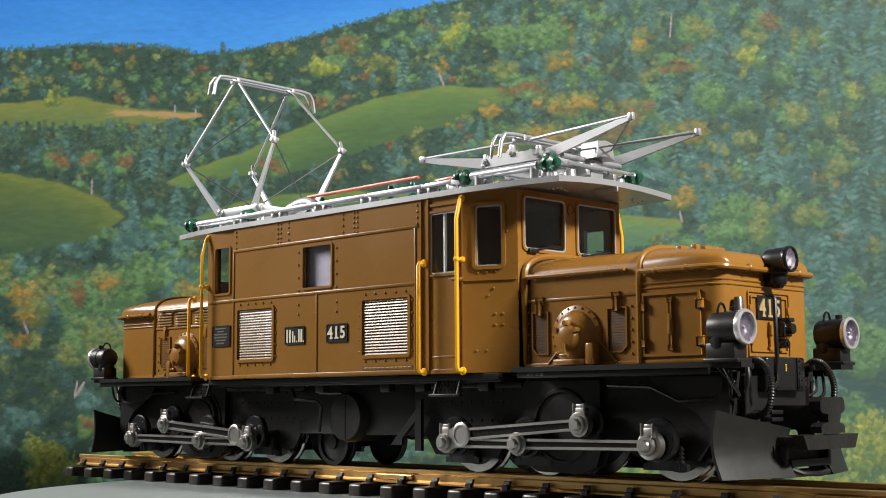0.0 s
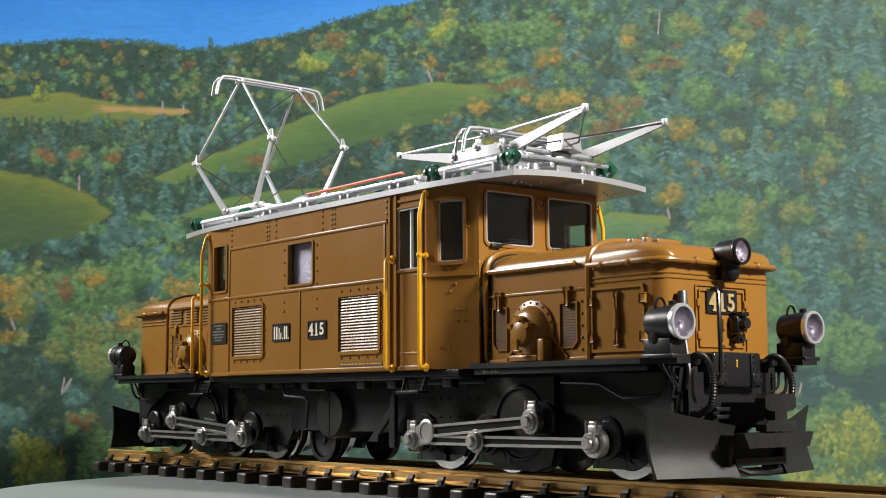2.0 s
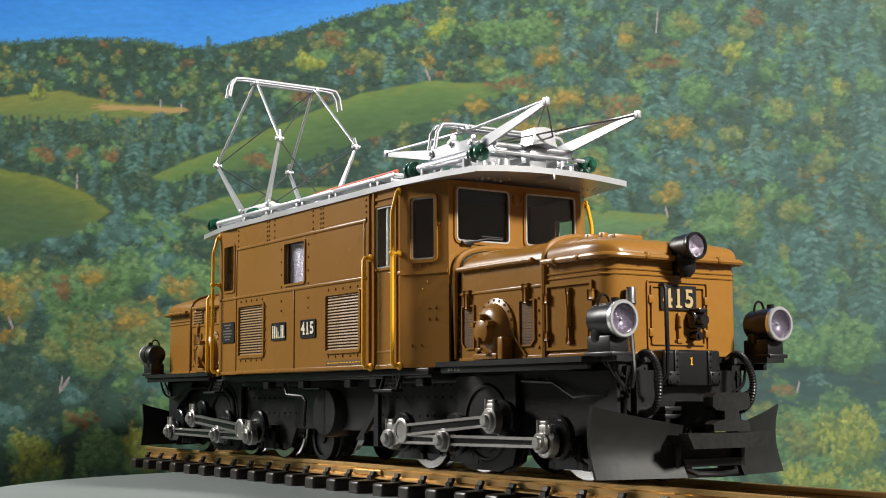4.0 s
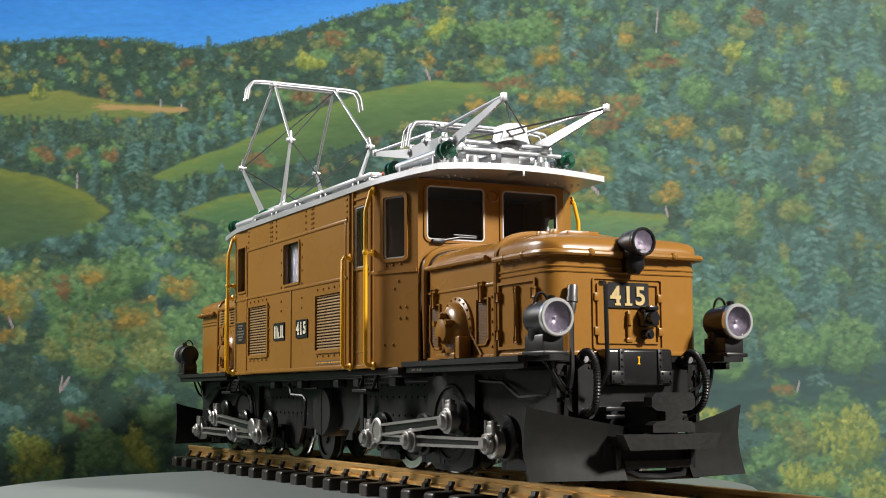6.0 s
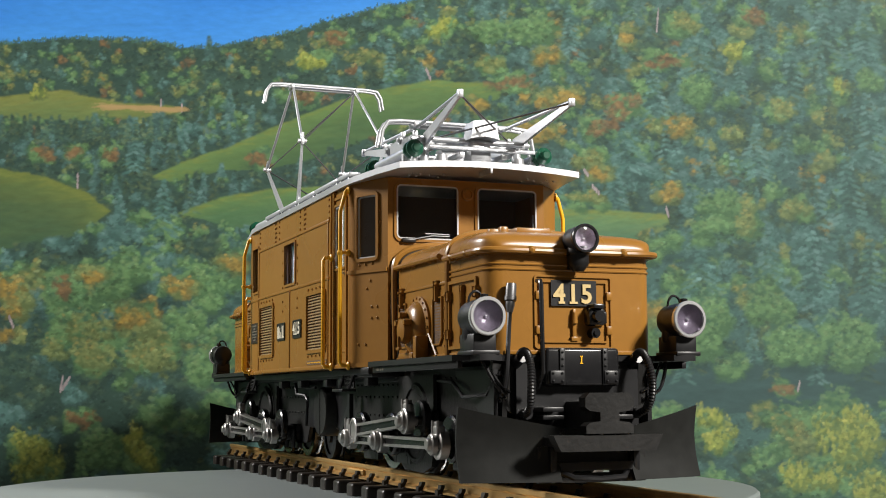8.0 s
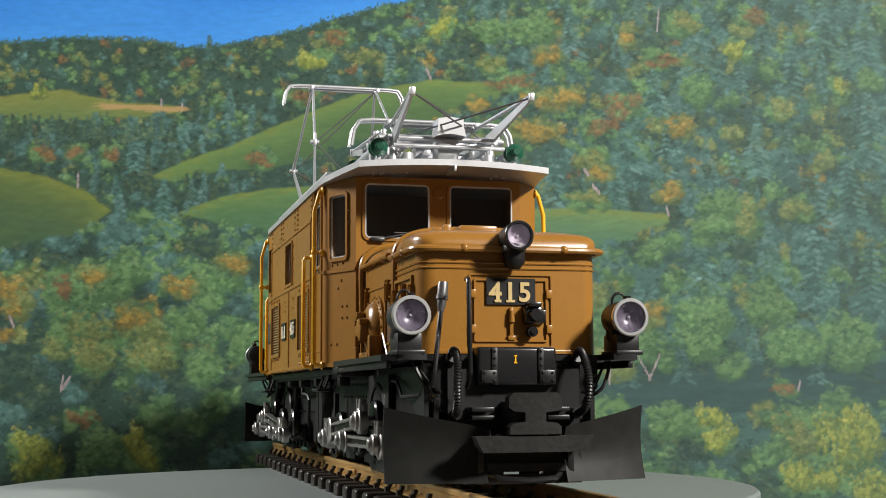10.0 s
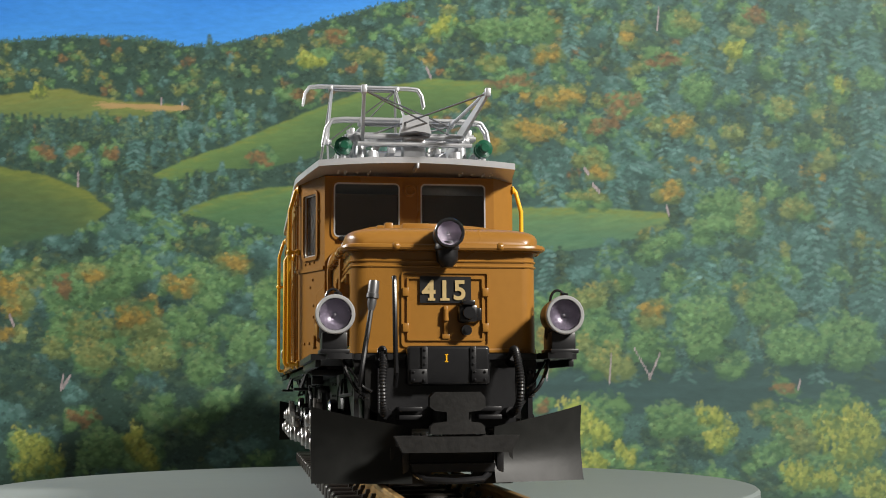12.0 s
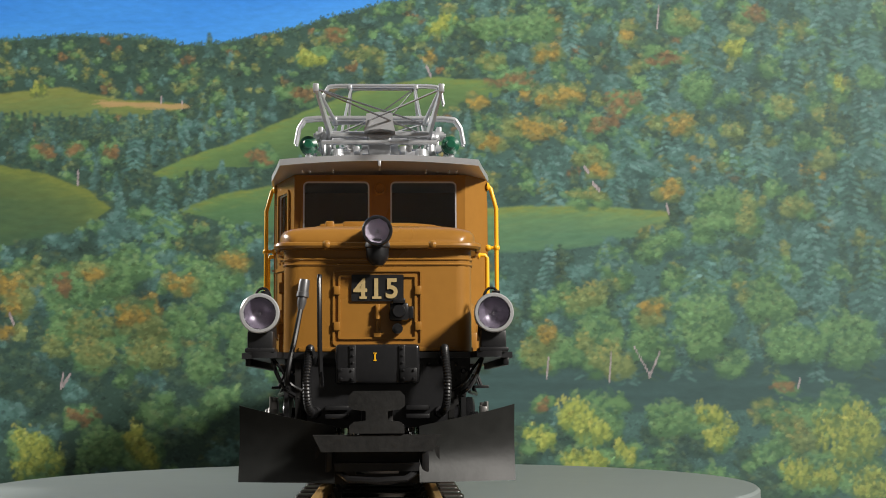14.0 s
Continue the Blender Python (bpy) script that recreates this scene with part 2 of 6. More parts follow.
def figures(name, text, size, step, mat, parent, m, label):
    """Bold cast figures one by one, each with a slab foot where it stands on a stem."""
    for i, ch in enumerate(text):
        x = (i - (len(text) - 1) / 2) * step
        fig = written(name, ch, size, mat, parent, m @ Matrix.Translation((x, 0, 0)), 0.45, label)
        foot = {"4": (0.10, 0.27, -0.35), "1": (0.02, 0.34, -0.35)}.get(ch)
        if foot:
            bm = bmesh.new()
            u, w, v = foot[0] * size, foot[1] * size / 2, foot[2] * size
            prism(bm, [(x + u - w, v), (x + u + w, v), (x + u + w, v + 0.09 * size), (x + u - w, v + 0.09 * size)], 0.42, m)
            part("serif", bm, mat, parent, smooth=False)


def facing(place, right, up):
    """A frame at place whose x axis is right and y axis is up; z looks out."""
    right, up = Vector(right).normalized(), Vector(up).normalized()
    m = Matrix((right, up, right.cross(up))).transposed().to_4x4()
    m.translation = place
    return m


# ---- the room ----
def room():
    bm = bmesh.new()
    box(bm, -2600, 2600, -3000, 800, -800, -750)
    tagged(part("floor", bm, FLOOR, None, smooth=False), "plain dark floor of the studio room", "floor", kind="structure")
    bm = bmesh.new()
    box(bm, -2600, 2600, -3000, 800, 1900, 1950)
    tagged(part("ceiling", bm, PLASTER, None, smooth=False), "plain pale ceiling of the studio room", "ceiling", kind="structure")
    for name, b in (("wall_north", (-2600, 2600, 800, 850)), ("wall_south", (-2600, 2600, -3050, -3000)),
                    ("wall_west", (-2650, -2600, -3000, 800)), ("wall_east", (2600, 2650, -3000, 800))):
        bm = bmesh.new()
        box(bm, *b, -750, 1900)
        tagged(part(name, bm, PLASTER, None, smooth=False), "plain grey wall of the studio room", "wall", kind="structure")


# ---- the painted landscape behind ----
WALL_Y = 0.365
RIDGE = [(-0.539, 0.373), (-0.337, 0.381), (-0.276, 0.387), (-0.209, 0.386), (-0.167, 0.378), (-0.12, 0.383), (-0.068, 0.396), (-0.005, 0.415), (0.051, 0.427), (0.188, 0.462), (0.632, 0.536)]
MEADOWS = [
    ([(-0.437, 0.328), (-0.336, 0.331), (-0.28, 0.338), (-0.239, 0.328), (-0.166, 0.322), (-0.171, 0.318), (-0.218, 0.311), (-0.436, 0.308)], (0.21, 0.25, 0.065), (0.12, 0.19, 0.06)),
    ([(-0.199, 0.257), (-0.166, 0.273), (-0.13, 0.285), (-0.068, 0.313), (-0.005, 0.338), (0.058, 0.35), (0.135, 0.347), (0.122, 0.333), (0.058, 0.311), (-0.005, 0.292), (-0.057, 0.273), (-0.093, 0.265), (-0.129, 0.264), (-0.181, 0.253)], (0.138, 0.235, 0.064), (0.045, 0.105, 0.046)),
    ([(-0.485, 0.279), (-0.334, 0.265), (-0.293, 0.257), (-0.257, 0.244), (-0.234, 0.226), (-0.256, 0.207), (-0.301, 0.192), (-0.481, 0.187)], (0.140, 0.190, 0.042), (0.048, 0.108, 0.050)),
    ([(-0.175, 0.224), (-0.134, 0.239), (-0.088, 0.247), (-0.026, 0.25), (0.058, 0.247), (0.089, 0.229), (0.026, 0.202), (-0.077, 0.202), (-0.129, 0.213)], (0.125, 0.225, 0.062), (0.060, 0.15, 0.068)),
    ([(0.089, 0.225), (0.163, 0.229), (0.226, 0.228), (0.28, 0.223), (0.283, 0.211), (0.236, 0.196), (0.183, 0.188), (0.089, 0.184)], (0.155, 0.26, 0.075), (0.075, 0.18, 0.095)),
]
POND = [(-0.046, 0.076), (0.161, 0.083), (0.287, 0.082), (0.554, 0.086), (0.552, 0.044), (0.286, 0.038), (0.129, 0.039), (-0.046, 0.04)]
# single trees: middle, height and half extents in millimetres on the board
GOLD_TREES = [(-319, 150, 21, 23), (-249, 168, 13, 8), (-210, 127, 23, 14), (-170, 158, 16, 13), (-121, 176, 18, 11), (166, 335, 21, 13), (185, 336, 18, 10), (153, 306, 26, 17), (115, 289, 18, 10), (105, 327, 13, 8), (169, 373, 13, 9), (245, 393, 7, 7), (292, 309, 17, 14), (282, 247, 12, 12), (216, 263, 13, 7), (261, 131, 14, 12), (163, 110, 13, 16)]
RUST_TREES = [(241, 328, 22, 17), (216, 307, 20, 10), (365, 416, 16, 11), (-256, 38, 14, 11), (-297, 280, 12, 9), (-269, 281, 10, 7), (-236, 277, 7, 9), (277, 372, 23, 10), (132, 349, 26, 9), (-27, 391, 13, 8), (-63, 334, 21, 10), (-99, 275, 16, 10), (160, 46, 10, 8), (383, 63, 13, 8), (-276, 158, 13, 16)]
OLIVE_TREES = [(-265, 107, 39, 30), (-197, 101, 30, 30), (208, 274, 21, 13), (205, 237, 21, 8), (395, 326, 20, 14), (359, 226, 16, 23), (402, 232, 18, 13), (300, 410, 21, 14), (116, 365, 16, 9), (198, 142, 25, 20), (401, 21, 30, 28), (213, 100, 22, 30), (160, 95, 22, 21)]
GREEN_TREES = [(-276, 148, 21, 21), (-139, 158, 30, 23), (-143, 86, 22, 20), (-108, 106, 20, 20), (-221, 168, 26, 23), (-164, 122, 21, 18), (-240, 11, 26, 25), (260, 115, 22, 23), (313, 120, 33, 37), (373, 141, 23, 30), (314, 345, 21, 18), (327, 223, 30, 28), (478, 351, 14, 12), (-88, 147, 21, 26), (274, 30, 27, 19), (154, 398, 26, 14), (111, 397, 20, 12), (446, 104, 31, 26), (393, 104, 31, 21)]
LIME_TREES = [(-297, 6, 25, 27), (-203, 13, 21, 27), (201, 30, 35, 28), (154, 15, 18, 14), (237, 2, 12, 14), (319, 27, 23, 23), (443, 26, 39, 37), (410, -20, 34, 20), (350, 383, 12, 12), (445, 348, 7, 10), (68, 402, 16, 9), (-48, 369, 18, 10), (200, -8, 31, 16), (473, -26, 31, 21)]
TEAL_FIRS = [(271, 342, 20, 26), (315, 383, 24, 23), (402, 362, 20, 31), (424, 221, 24, 34), (366, 285, 22, 21), (280, 280, 14, 26), (474, 395, 29, 26), (436, 406, 24, 29), (344, 248, 20, 31), (452, 253, 24, 30), (231, 247, 21, 21), (417, 173, 24, 30), (374, 184, 27, 24), (173, 247, 24, 24), (21, 364, 10, 21), (-213, 288, 12, 21), (-186, 230, 18, 21), (243, 290, 24, 20), (476, 308, 24, 26), (471, 173, 21, 31), (310, 173, 24, 24), (191, 398, 16, 21)]
TRUNKS = [(165, 79, 1, 14), (223, 79, 1, 19), (253, 84, -7, 20), (264, 81, 5, 17), (-274, 69, 1, 9), (-270, 70, 3, 8), (-320, 125, -2, 7), (-264, 254, 0, 9), (-190, 326, 0, 5), (-171, 322, 0, 4), (57, 356, -2, 7), (204, 263, -2, 4), (213, 247, -3, 5), (280, 226, -1, 6), (275, 410, 1, 16), (399, 63, 1, 5)]
# pigments: body colour, light, shade, accent
PIGMENTS = {
    "green": [(0.085, 0.185, 0.070), (0.13, 0.25, 0.085), (0.050, 0.120, 0.060), (0.17, 0.27, 0.10)],
    "teal": [(0.066, 0.148, 0.108), (0.090, 0.190, 0.145), (0.045, 0.110, 0.080), (0.115, 0.215, 0.170)],
    "olive": [(0.13, 0.185, 0.060), (0.19, 0.24, 0.075), (0.075, 0.125, 0.055), (0.27, 0.25, 0.07)],
    "gold": [(0.22, 0.185, 0.050), (0.33, 0.235, 0.050), (0.12, 0.13, 0.055), (0.40, 0.27, 0.05)],
    "rust": [(0.165, 0.118, 0.055), (0.215, 0.138, 0.055), (0.10, 0.092, 0.050), (0.25, 0.165, 0.06)],
    "lime": [(0.19, 0.26, 0.055), (0.31, 0.36, 0.065), (0.085, 0.15, 0.055), (0.42, 0.42, 0.085)],
    "dark": [(0.038, 0.082, 0.052), (0.060, 0.115, 0.062), (0.028, 0.062, 0.045), (0.09, 0.13, 0.055)],
}
CELL, CX0, CZ0, CW, CH = 0.0008, -0.40, -0.08, 1175, 696


def inside(poly, x, z):
    p = np.array(poly)
    hit = np.zeros(np.shape(x), bool)
    for (x0, z0), (x1, z1) in zip(p, np.roll(p, -1, 0)):
        if z0 != z1:
            hit ^= ((z0 > z) != (z1 > z)) & (x < (x1 - x0) * (z - z0) / (z1 - z0) + x0)
    return hit


def ripple(x, z, s, seed):
    return sum(np.sin(x * s * a + z * s * b + seed * c) for a, b, c in ((1, 0.7, 1.3), (-0.6, 1.9, 2.1), (2.3, -1.1, 0.7), (0.3, 3.1, 4.2))) / 4


def ground_coat(x, z):
    """First coat of the landscape: sky, woods, meadows and pond."""
    rx, rz = np.array(RIDGE).T
    ridge = np.interp(x, rx, rz) + 0.0015 * ripple(x, z * 0, 260, 1)
    far = np.clip((x + 0.05) / 0.5, 0, 1)[..., None]
    c = np.array((0.040, 0.085, 0.055)) * (1 - far) + np.array((0.062, 0.135, 0.105)) * far
    c = c * (1 + 0.25 * ripple(x, z, 45, 3))[..., None]
    for poly, light, dark in MEADOWS:
        m = inside(poly, x + 0.0015 * ripple(x, z, 90, 8), z + 0.001 * ripple(x, z, 120, 9))
        px, pz = np.array(poly).T
        k = int(np.argmax(px))
        order = np.argsort(px[:k + 1])
        top = np.interp(x, px[:k + 1][order], pz[:k + 1][order])
        f = np.exp(-np.clip(top - z, 0, 1) / (0.32 * (pz.max() - pz.min())))
        f = np.clip(f + 0.10 * ripple(x, z * 3, 40, 4), 0, 1)[..., None]
        c = np.where(m[..., None], np.array(dark) * (1 - f) + np.array(light) * f, c)
    m = inside(POND, x, z)[..., None]
    c = np.where(m, np.array((0.040, 0.085, 0.070)) * (1 + 0.15 * ripple(x * 0.2, z, 200, 2))[..., None], c)
    f = np.clip((z - ridge) / 0.09 + 0.25 * ripple(x * 0.5, z * 3, 22, 5), 0, 1)[..., None]
    sky = np.array((0.055, 0.29, 0.66)) * (1 - f) + np.array((0.018, 0.185, 0.56)) * f
    return np.where((z > ridge)[..., None], sky, c)


def landscape():
    """The canvas, worked over with crisp touches of the brush, tree by tree."""
    rng = np.random.default_rng(7)
    gx, gz = np.meshgrid(CX0 + CELL * np.arange(CW), CZ0 + CELL * np.arange(CH))
    c = ground_coat(gx, gz)
    rx, rz = np.array(RIDGE).T
    bristle = rng.random((256, 256))
    bristle = (bristle + np.roll(bristle, 1, 0) + np.roll(bristle, 1, 1) + np.roll(bristle, 2, 1)) / 4

    def touch(x, z, a, b, turn, colour, cover, crisp=2.6):
        """One touch: an uneven oval of paint with half axes a and b."""
        r = max(a, b) * 1.2
        i0, i1 = int((x - r - CX0) / CELL), int((x + r - CX0) / CELL) + 2
        j0, j1 = int((z - r - CZ0) / CELL), int((z + r - CZ0) / CELL) + 2
        i0, j0, i1, j1 = max(i0, 0), max(j0, 0), min(i1, CW), min(j1, CH)
        if i1 - i0 < 2 or j1 - j0 < 2 or i1 - i0 > 250 or j1 - j0 > 250:
            return
        dx, dz = gx[j0:j1, i0:i1] - x, gz[j0:j1, i0:i1] - z
        ca, sa = math.cos(turn), math.sin(turn)
        d = np.hypot((dx * ca + dz * sa) / a, (dz * ca - dx * sa) / b)
        u, v = rng.integers(0, 256 - (j1 - j0)), rng.integers(0, 256 - (i1 - i0))
        n = bristle[u:u + j1 - j0, v:v + i1 - i0]
        w = (np.clip((1.15 - d - 1.2 * (n - 0.4)) * crisp, 0, 1) * cover)[..., None]
        c[j0:j1, i0:i1] = c[j0:j1, i0:i1] * (1 - w) + np.array(colour) * w

    def tree(x, z, a, b, kind, n, size, cover=0.85, shade=True):
        """A crown of several uneven clumps, dark beneath and light above."""
        pal = np.array(PIGMENTS[kind]) * rng.uniform(0.9, 1.12)
        if shade:
            touch(x, z - b * 0.70, a * 1.05, b * 0.5, 0, (0.024, 0.058, 0.044), 0.6, 1.6)
            touch(x, z - b * 0.10, a * 0.85, b * 0.8, 0, pal[2] * 0.85, 0.55, 1.6)
        many = 4 + int(a * 90)
        clumps = [(x + a * rng.uniform(-0.65, 0.65), z + b * rng.uniform(-0.6, 0.6), rng.uniform(0.28, 0.5)) for _ in range(many)]
        for mx, mz, f in sorted(clumps, key=lambda q: -q[1]):
            for layer, share in ((2, 0.30 if shade else 0.08), (0, 0.36), (1, 0.26), (3, 0.08)):
                for _ in range(max(1, int(n * share / many + rng.random()))):
                    ang, rad = rng.uniform(0, math.tau), math.sqrt(rng.random()) * f
                    lift, lean = (-0.20, 0.0, 0.17, 0.22)[layer], (0.06, 0.0, -0.07, -0.08)[layer]
                    px, pz = mx + a * (rad * math.cos(ang) + lean), mz + b * (rad * math.sin(ang) + lift)
                    if pz > np.interp(px, rx, rz) + 0.001:
                        continue
                    s = size * rng.uniform(0.6, 1.3) * (1.5, 1.25, 0.95, 0.75)[layer]
                    touch(px, pz, s * 1.3, s * 0.75, rng.uniform(-0.9, 0.9) + (1.4 if kind == "lime" else 0), pal[layer] * (0.76, 0.99, 1.03, 1.04)[layer] * rng.uniform(0.90, 1.12), cover * rng.uniform(0.5, 1.0))

    def fir(x, z, a, b, kind="teal", tone=1.0):
        pal = np.array(PIGMENTS[kind]) * tone
        touch(x, z - b * 0.1, b * 0.85, a * 0.45, 1.57, pal[2] * 0.6, 0.65, 1.6)
        for k in range(13):
            t = k / 12
            h = z + b - 2 * b * t
            w = a * (0.10 + 0.85 * t) * rng.uniform(0.75, 1.15)
            for side in (-1, 1):
                for _ in range(2):
                    u = rng.uniform(0.15, 0.95)
                    touch(x + side * w * u, h - w * u * 0.28, w * 0.34 + 0.0013, 0.0010 + 0.04 * a, -side * 0.42, pal[rng.choice((0, 1, 2, 3), p=(0.35, 0.27, 0.2, 0.18))] * rng.uniform(0.85, 1.2), rng.uniform(0.45, 0.95))

    def open_woods(x, z):
        ok = z < np.interp(x, rx, rz)
        for poly, _, _ in MEADOWS:
            ok &= ~inside(poly, x, z) & ~inside(poly, x, z - 0.004)
        return ok & ~inside(POND, x, z)

    def wood(n, xr, zr, hues, s0, s1, touches, firs=0.0):
        x, z = rng.uniform(*xr, n), rng.uniform(*zr, n)
        ok = open_woods(x, z)
        names, share = zip(*hues.items())
        pick = rng.choice(len(names), n, p=np.array(share) / sum(share))
        for i in sorted(np.flatnonzero(ok), key=lambda i: -z[i]):
            s = rng.uniform(s0, s1)
            if rng.random() < firs:
                fir(x[i], z[i], s * 0.9, s * 1.5, "teal" if rng.random() < 0.6 else "dark", rng.uniform(0.8, 1.1))
            else:
                tree(x[i], z[i], s, s * 0.85, names[pick[i]], touches, max(s * 0.22, 0.0014))

    # grass strokes that follow the slope of each meadow
    for poly, light, dark in MEADOWS:
        px, pz = np.array(poly).T
        x, z = rng.uniform(px.min(), px.max(), 1400), rng.uniform(pz.min(), pz.max(), 1400)
        for i in np.flatnonzero(inside(poly, x, z)):
            at = c[min(int((z[i] - CZ0) / CELL), CH - 1), np.clip(int((x[i] - CX0) / CELL), 0, CW - 1)]
            touch(x[i], z[i], rng.uniform(0.006, 0.016), rng.uniform(0.0009, 0.002), rng.normal(0.12, 0.12), at * rng.uniform(0.86, 1.17) * np.array((rng.uniform(0.95, 1.14), 1, 0.95)), 0.32, 1.4)
        k = int(np.argmax(px))
        for t in rng.uniform(px[0], px[k], 220):
            h = np.interp(t, px[:k + 1], pz[:k + 1])
            touch(t, h - abs(rng.normal(0, 0.0035)), rng.uniform(0.004, 0.010), 0.0012, rng.normal(0.12, 0.12), np.array((0.21, 0.25, 0.05)) * rng.uniform(0.75, 1.1), rng.uniform(0.1, 0.4), 1.4)
    lawn = c.copy()
    wood(1300, (-0.42, 0.25), (0.30, 0.47), dict(green=4, olive=4, dark=3.5, rust=0.7, gold=0.15, teal=1.3), 0.003, 0.008, 16, 0.08)
    wood(600, (-0.42, 0.02), (0.19, 0.33), dict(dark=6, green=3, teal=2.5, olive=1.2, rust=0.35), 0.004, 0.010, 18, 0.25)
    wood(700, (0.0, 0.54), (0.21, 0.50), dict(green=5, teal=3.6, olive=3, gold=0.4, rust=0.35, dark=2.4), 0.006, 0.013, 26, 0.25)
    wood(380, (0.22, 0.54), (0.08, 0.46), dict(teal=5, green=4, dark=2.4, olive=1.8, gold=0.15), 0.007, 0.016, 30, 0.35)
    wood(300, (-0.42, 0.12), (0.08, 0.22), dict(green=6, olive=1.8, dark=2.5, rust=0.15, teal=3.5, gold=0.15), 0.008, 0.018, 40, 0.10)
    wood(150, (-0.42, 0.10), (-0.08, 0.09), dict(green=3, dark=5, teal=2), 0.012, 0.022, 46)
    wood(110, (0.08, 0.42), (0.085, 0.21), dict(green=5, teal=5, olive=1, dark=2), 0.010, 0.020, 44, 0.12)
    wood(150, (0.08, 0.54), (-0.08, 0.05), dict(green=5, dark=4, olive=1, teal=1), 0.010, 0.020, 44)
    for x, z, a, b in TEAL_FIRS:
        fir(x * MM, z * MM, a * MM, b * MM * 1.15, tone=1.2)
    # the meadows are laid in again where trees overran them; their lower edges stay overgrown
    clear = np.zeros(gx.shape)
    for poly, _, _ in MEADOWS:
        wx, wz = gx + 0.0015 * ripple(gx, gz, 90, 8), gz + 0.001 * ripple(gx, gz, 120, 9)
        clear[inside(poly, wx, wz) & inside(poly, gx, gz - 0.006 - 0.003 * ripple(gx, gz, 70, 2))] = 1
    for _ in range(2):
        clear[1:-1, 1:-1] = (clear[:-2, 1:-1] + clear[2:, 1:-1] + clear[1:-1, :-2] + clear[1:-1, 2:]) / 4
    c[:] = c * (1 - clear[..., None]) + lawn * clear[..., None]
    # dark spruces below the upper meadow
    for x in np.arange(-0.40, -0.17, 0.0075):
        fir(x + rng.normal(0, 0.002), 0.302 + rng.normal(0, 0.003), 0.004, rng.uniform(0.007, 0.012), "dark", rng.uniform(0.9, 1.5))
    for kind, trees in (("green", GREEN_TREES), ("olive", OLIVE_TREES), ("rust", RUST_TREES), ("gold", GOLD_TREES), ("lime", LIME_TREES)):
        for x, z, a, b in trees:
            fill = "olive" if kind == "gold" else "green" if kind in ("olive", "lime", "rust") else kind
            n = int(24 + a * b * 0.36)
            tree(x * MM, z * MM, a * MM, b * MM, fill, n, 0.0032, 0.8)
            tree(x * MM, z * MM, a * MM * 0.95, b * MM * 0.9, kind, int(n * (0.7 if kind in ("gold", "rust") else 1.3)), 0.0020, 0.85, False)
    tree(-0.301, 0.338, 0.008, 0.009, "lime", 40, 0.0018)
    # the wet edges run together a little
    c[1:-1] = 0.2 * c[:-2] + 0.6 * c[1:-1] + 0.2 * c[2:]
    c[:, 1:-1] = 0.2 * c[:, :-2] + 0.6 * c[:, 1:-1] + 0.2 * c[:, 2:]
    # fine touches that pick up the tone beneath, darker or lighter
    many = 30000
    xs, zs = rng.uniform(-0.4, 0.535, many), rng.uniform(-0.08, 0.46, many)
    for i in np.flatnonzero(open_woods(xs, zs)):
        x, z = xs[i], zs[i]
        under = c[min(int((z - CZ0) / CELL), CH - 1), min(int((x - CX0) / CELL), CW - 1)]
        f = rng.choice((0.62, 0.78, 1.2, 1.36))
        s = rng.uniform(0.0010, 0.0024)
        touch(x, z, s * 1.3, s * 0.75, rng.uniform(-0.9, 0.9), under * f + (0.006 if f > 1 else 0.0), rng.uniform(0.35, 0.85))
    # tree tops against the sky
    for x in np.arange(-0.40, 0.22, 0.0022):
        h = np.interp(x, rx, rz) + rng.normal(0.0006, 0.0010)
        touch(x, h, rng.uniform(0.0012, 0.0032), rng.uniform(0.0010, 0.0018), 1.57, np.array((0.05, 0.11, 0.06)) * rng.uniform(0.7, 1.5), 0.85)
    for x, z, lean, tall in TRUNKS:
        for k in range(11):
            t = k / 10 - 0.5
            touch((x + lean * t * 2) * MM, (z + tall * t * 1.3) * MM, 0.0024, 0.0009, 1.57, np.array((0.36, 0.31, 0.27)) * rng.uniform(0.7, 1.2), 0.85)
    for k in range(70):
        t = k / 69
        touch(-0.245 + 0.075 * t, 0.3235 - 0.003 * t + rng.normal(0, 0.0012), 0.008, 0.0012, 0, (0.42, 0.29, 0.11), 0.5)
    for _ in range(420):
        x, z = rng.uniform(-0.4, 0.2), rng.uniform(0.38, 0.47)
        if z > np.interp(x, rx, rz) + 0.006:
            touch(x, z, rng.uniform(0.01, 0.03), rng.uniform(0.001, 0.0025), rng.normal(0.08, 0.12), np.array((0.045, 0.25, 0.62)) * rng.uniform(0.8, 1.3), 0.22, 1.3)
    # lamp glare haze on the far slope, put into the pigment as thin blue-green
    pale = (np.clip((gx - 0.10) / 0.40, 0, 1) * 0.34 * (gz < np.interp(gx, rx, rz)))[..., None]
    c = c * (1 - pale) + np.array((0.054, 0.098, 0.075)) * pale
    return c * np.array((0.92, 0.93, 1.12))


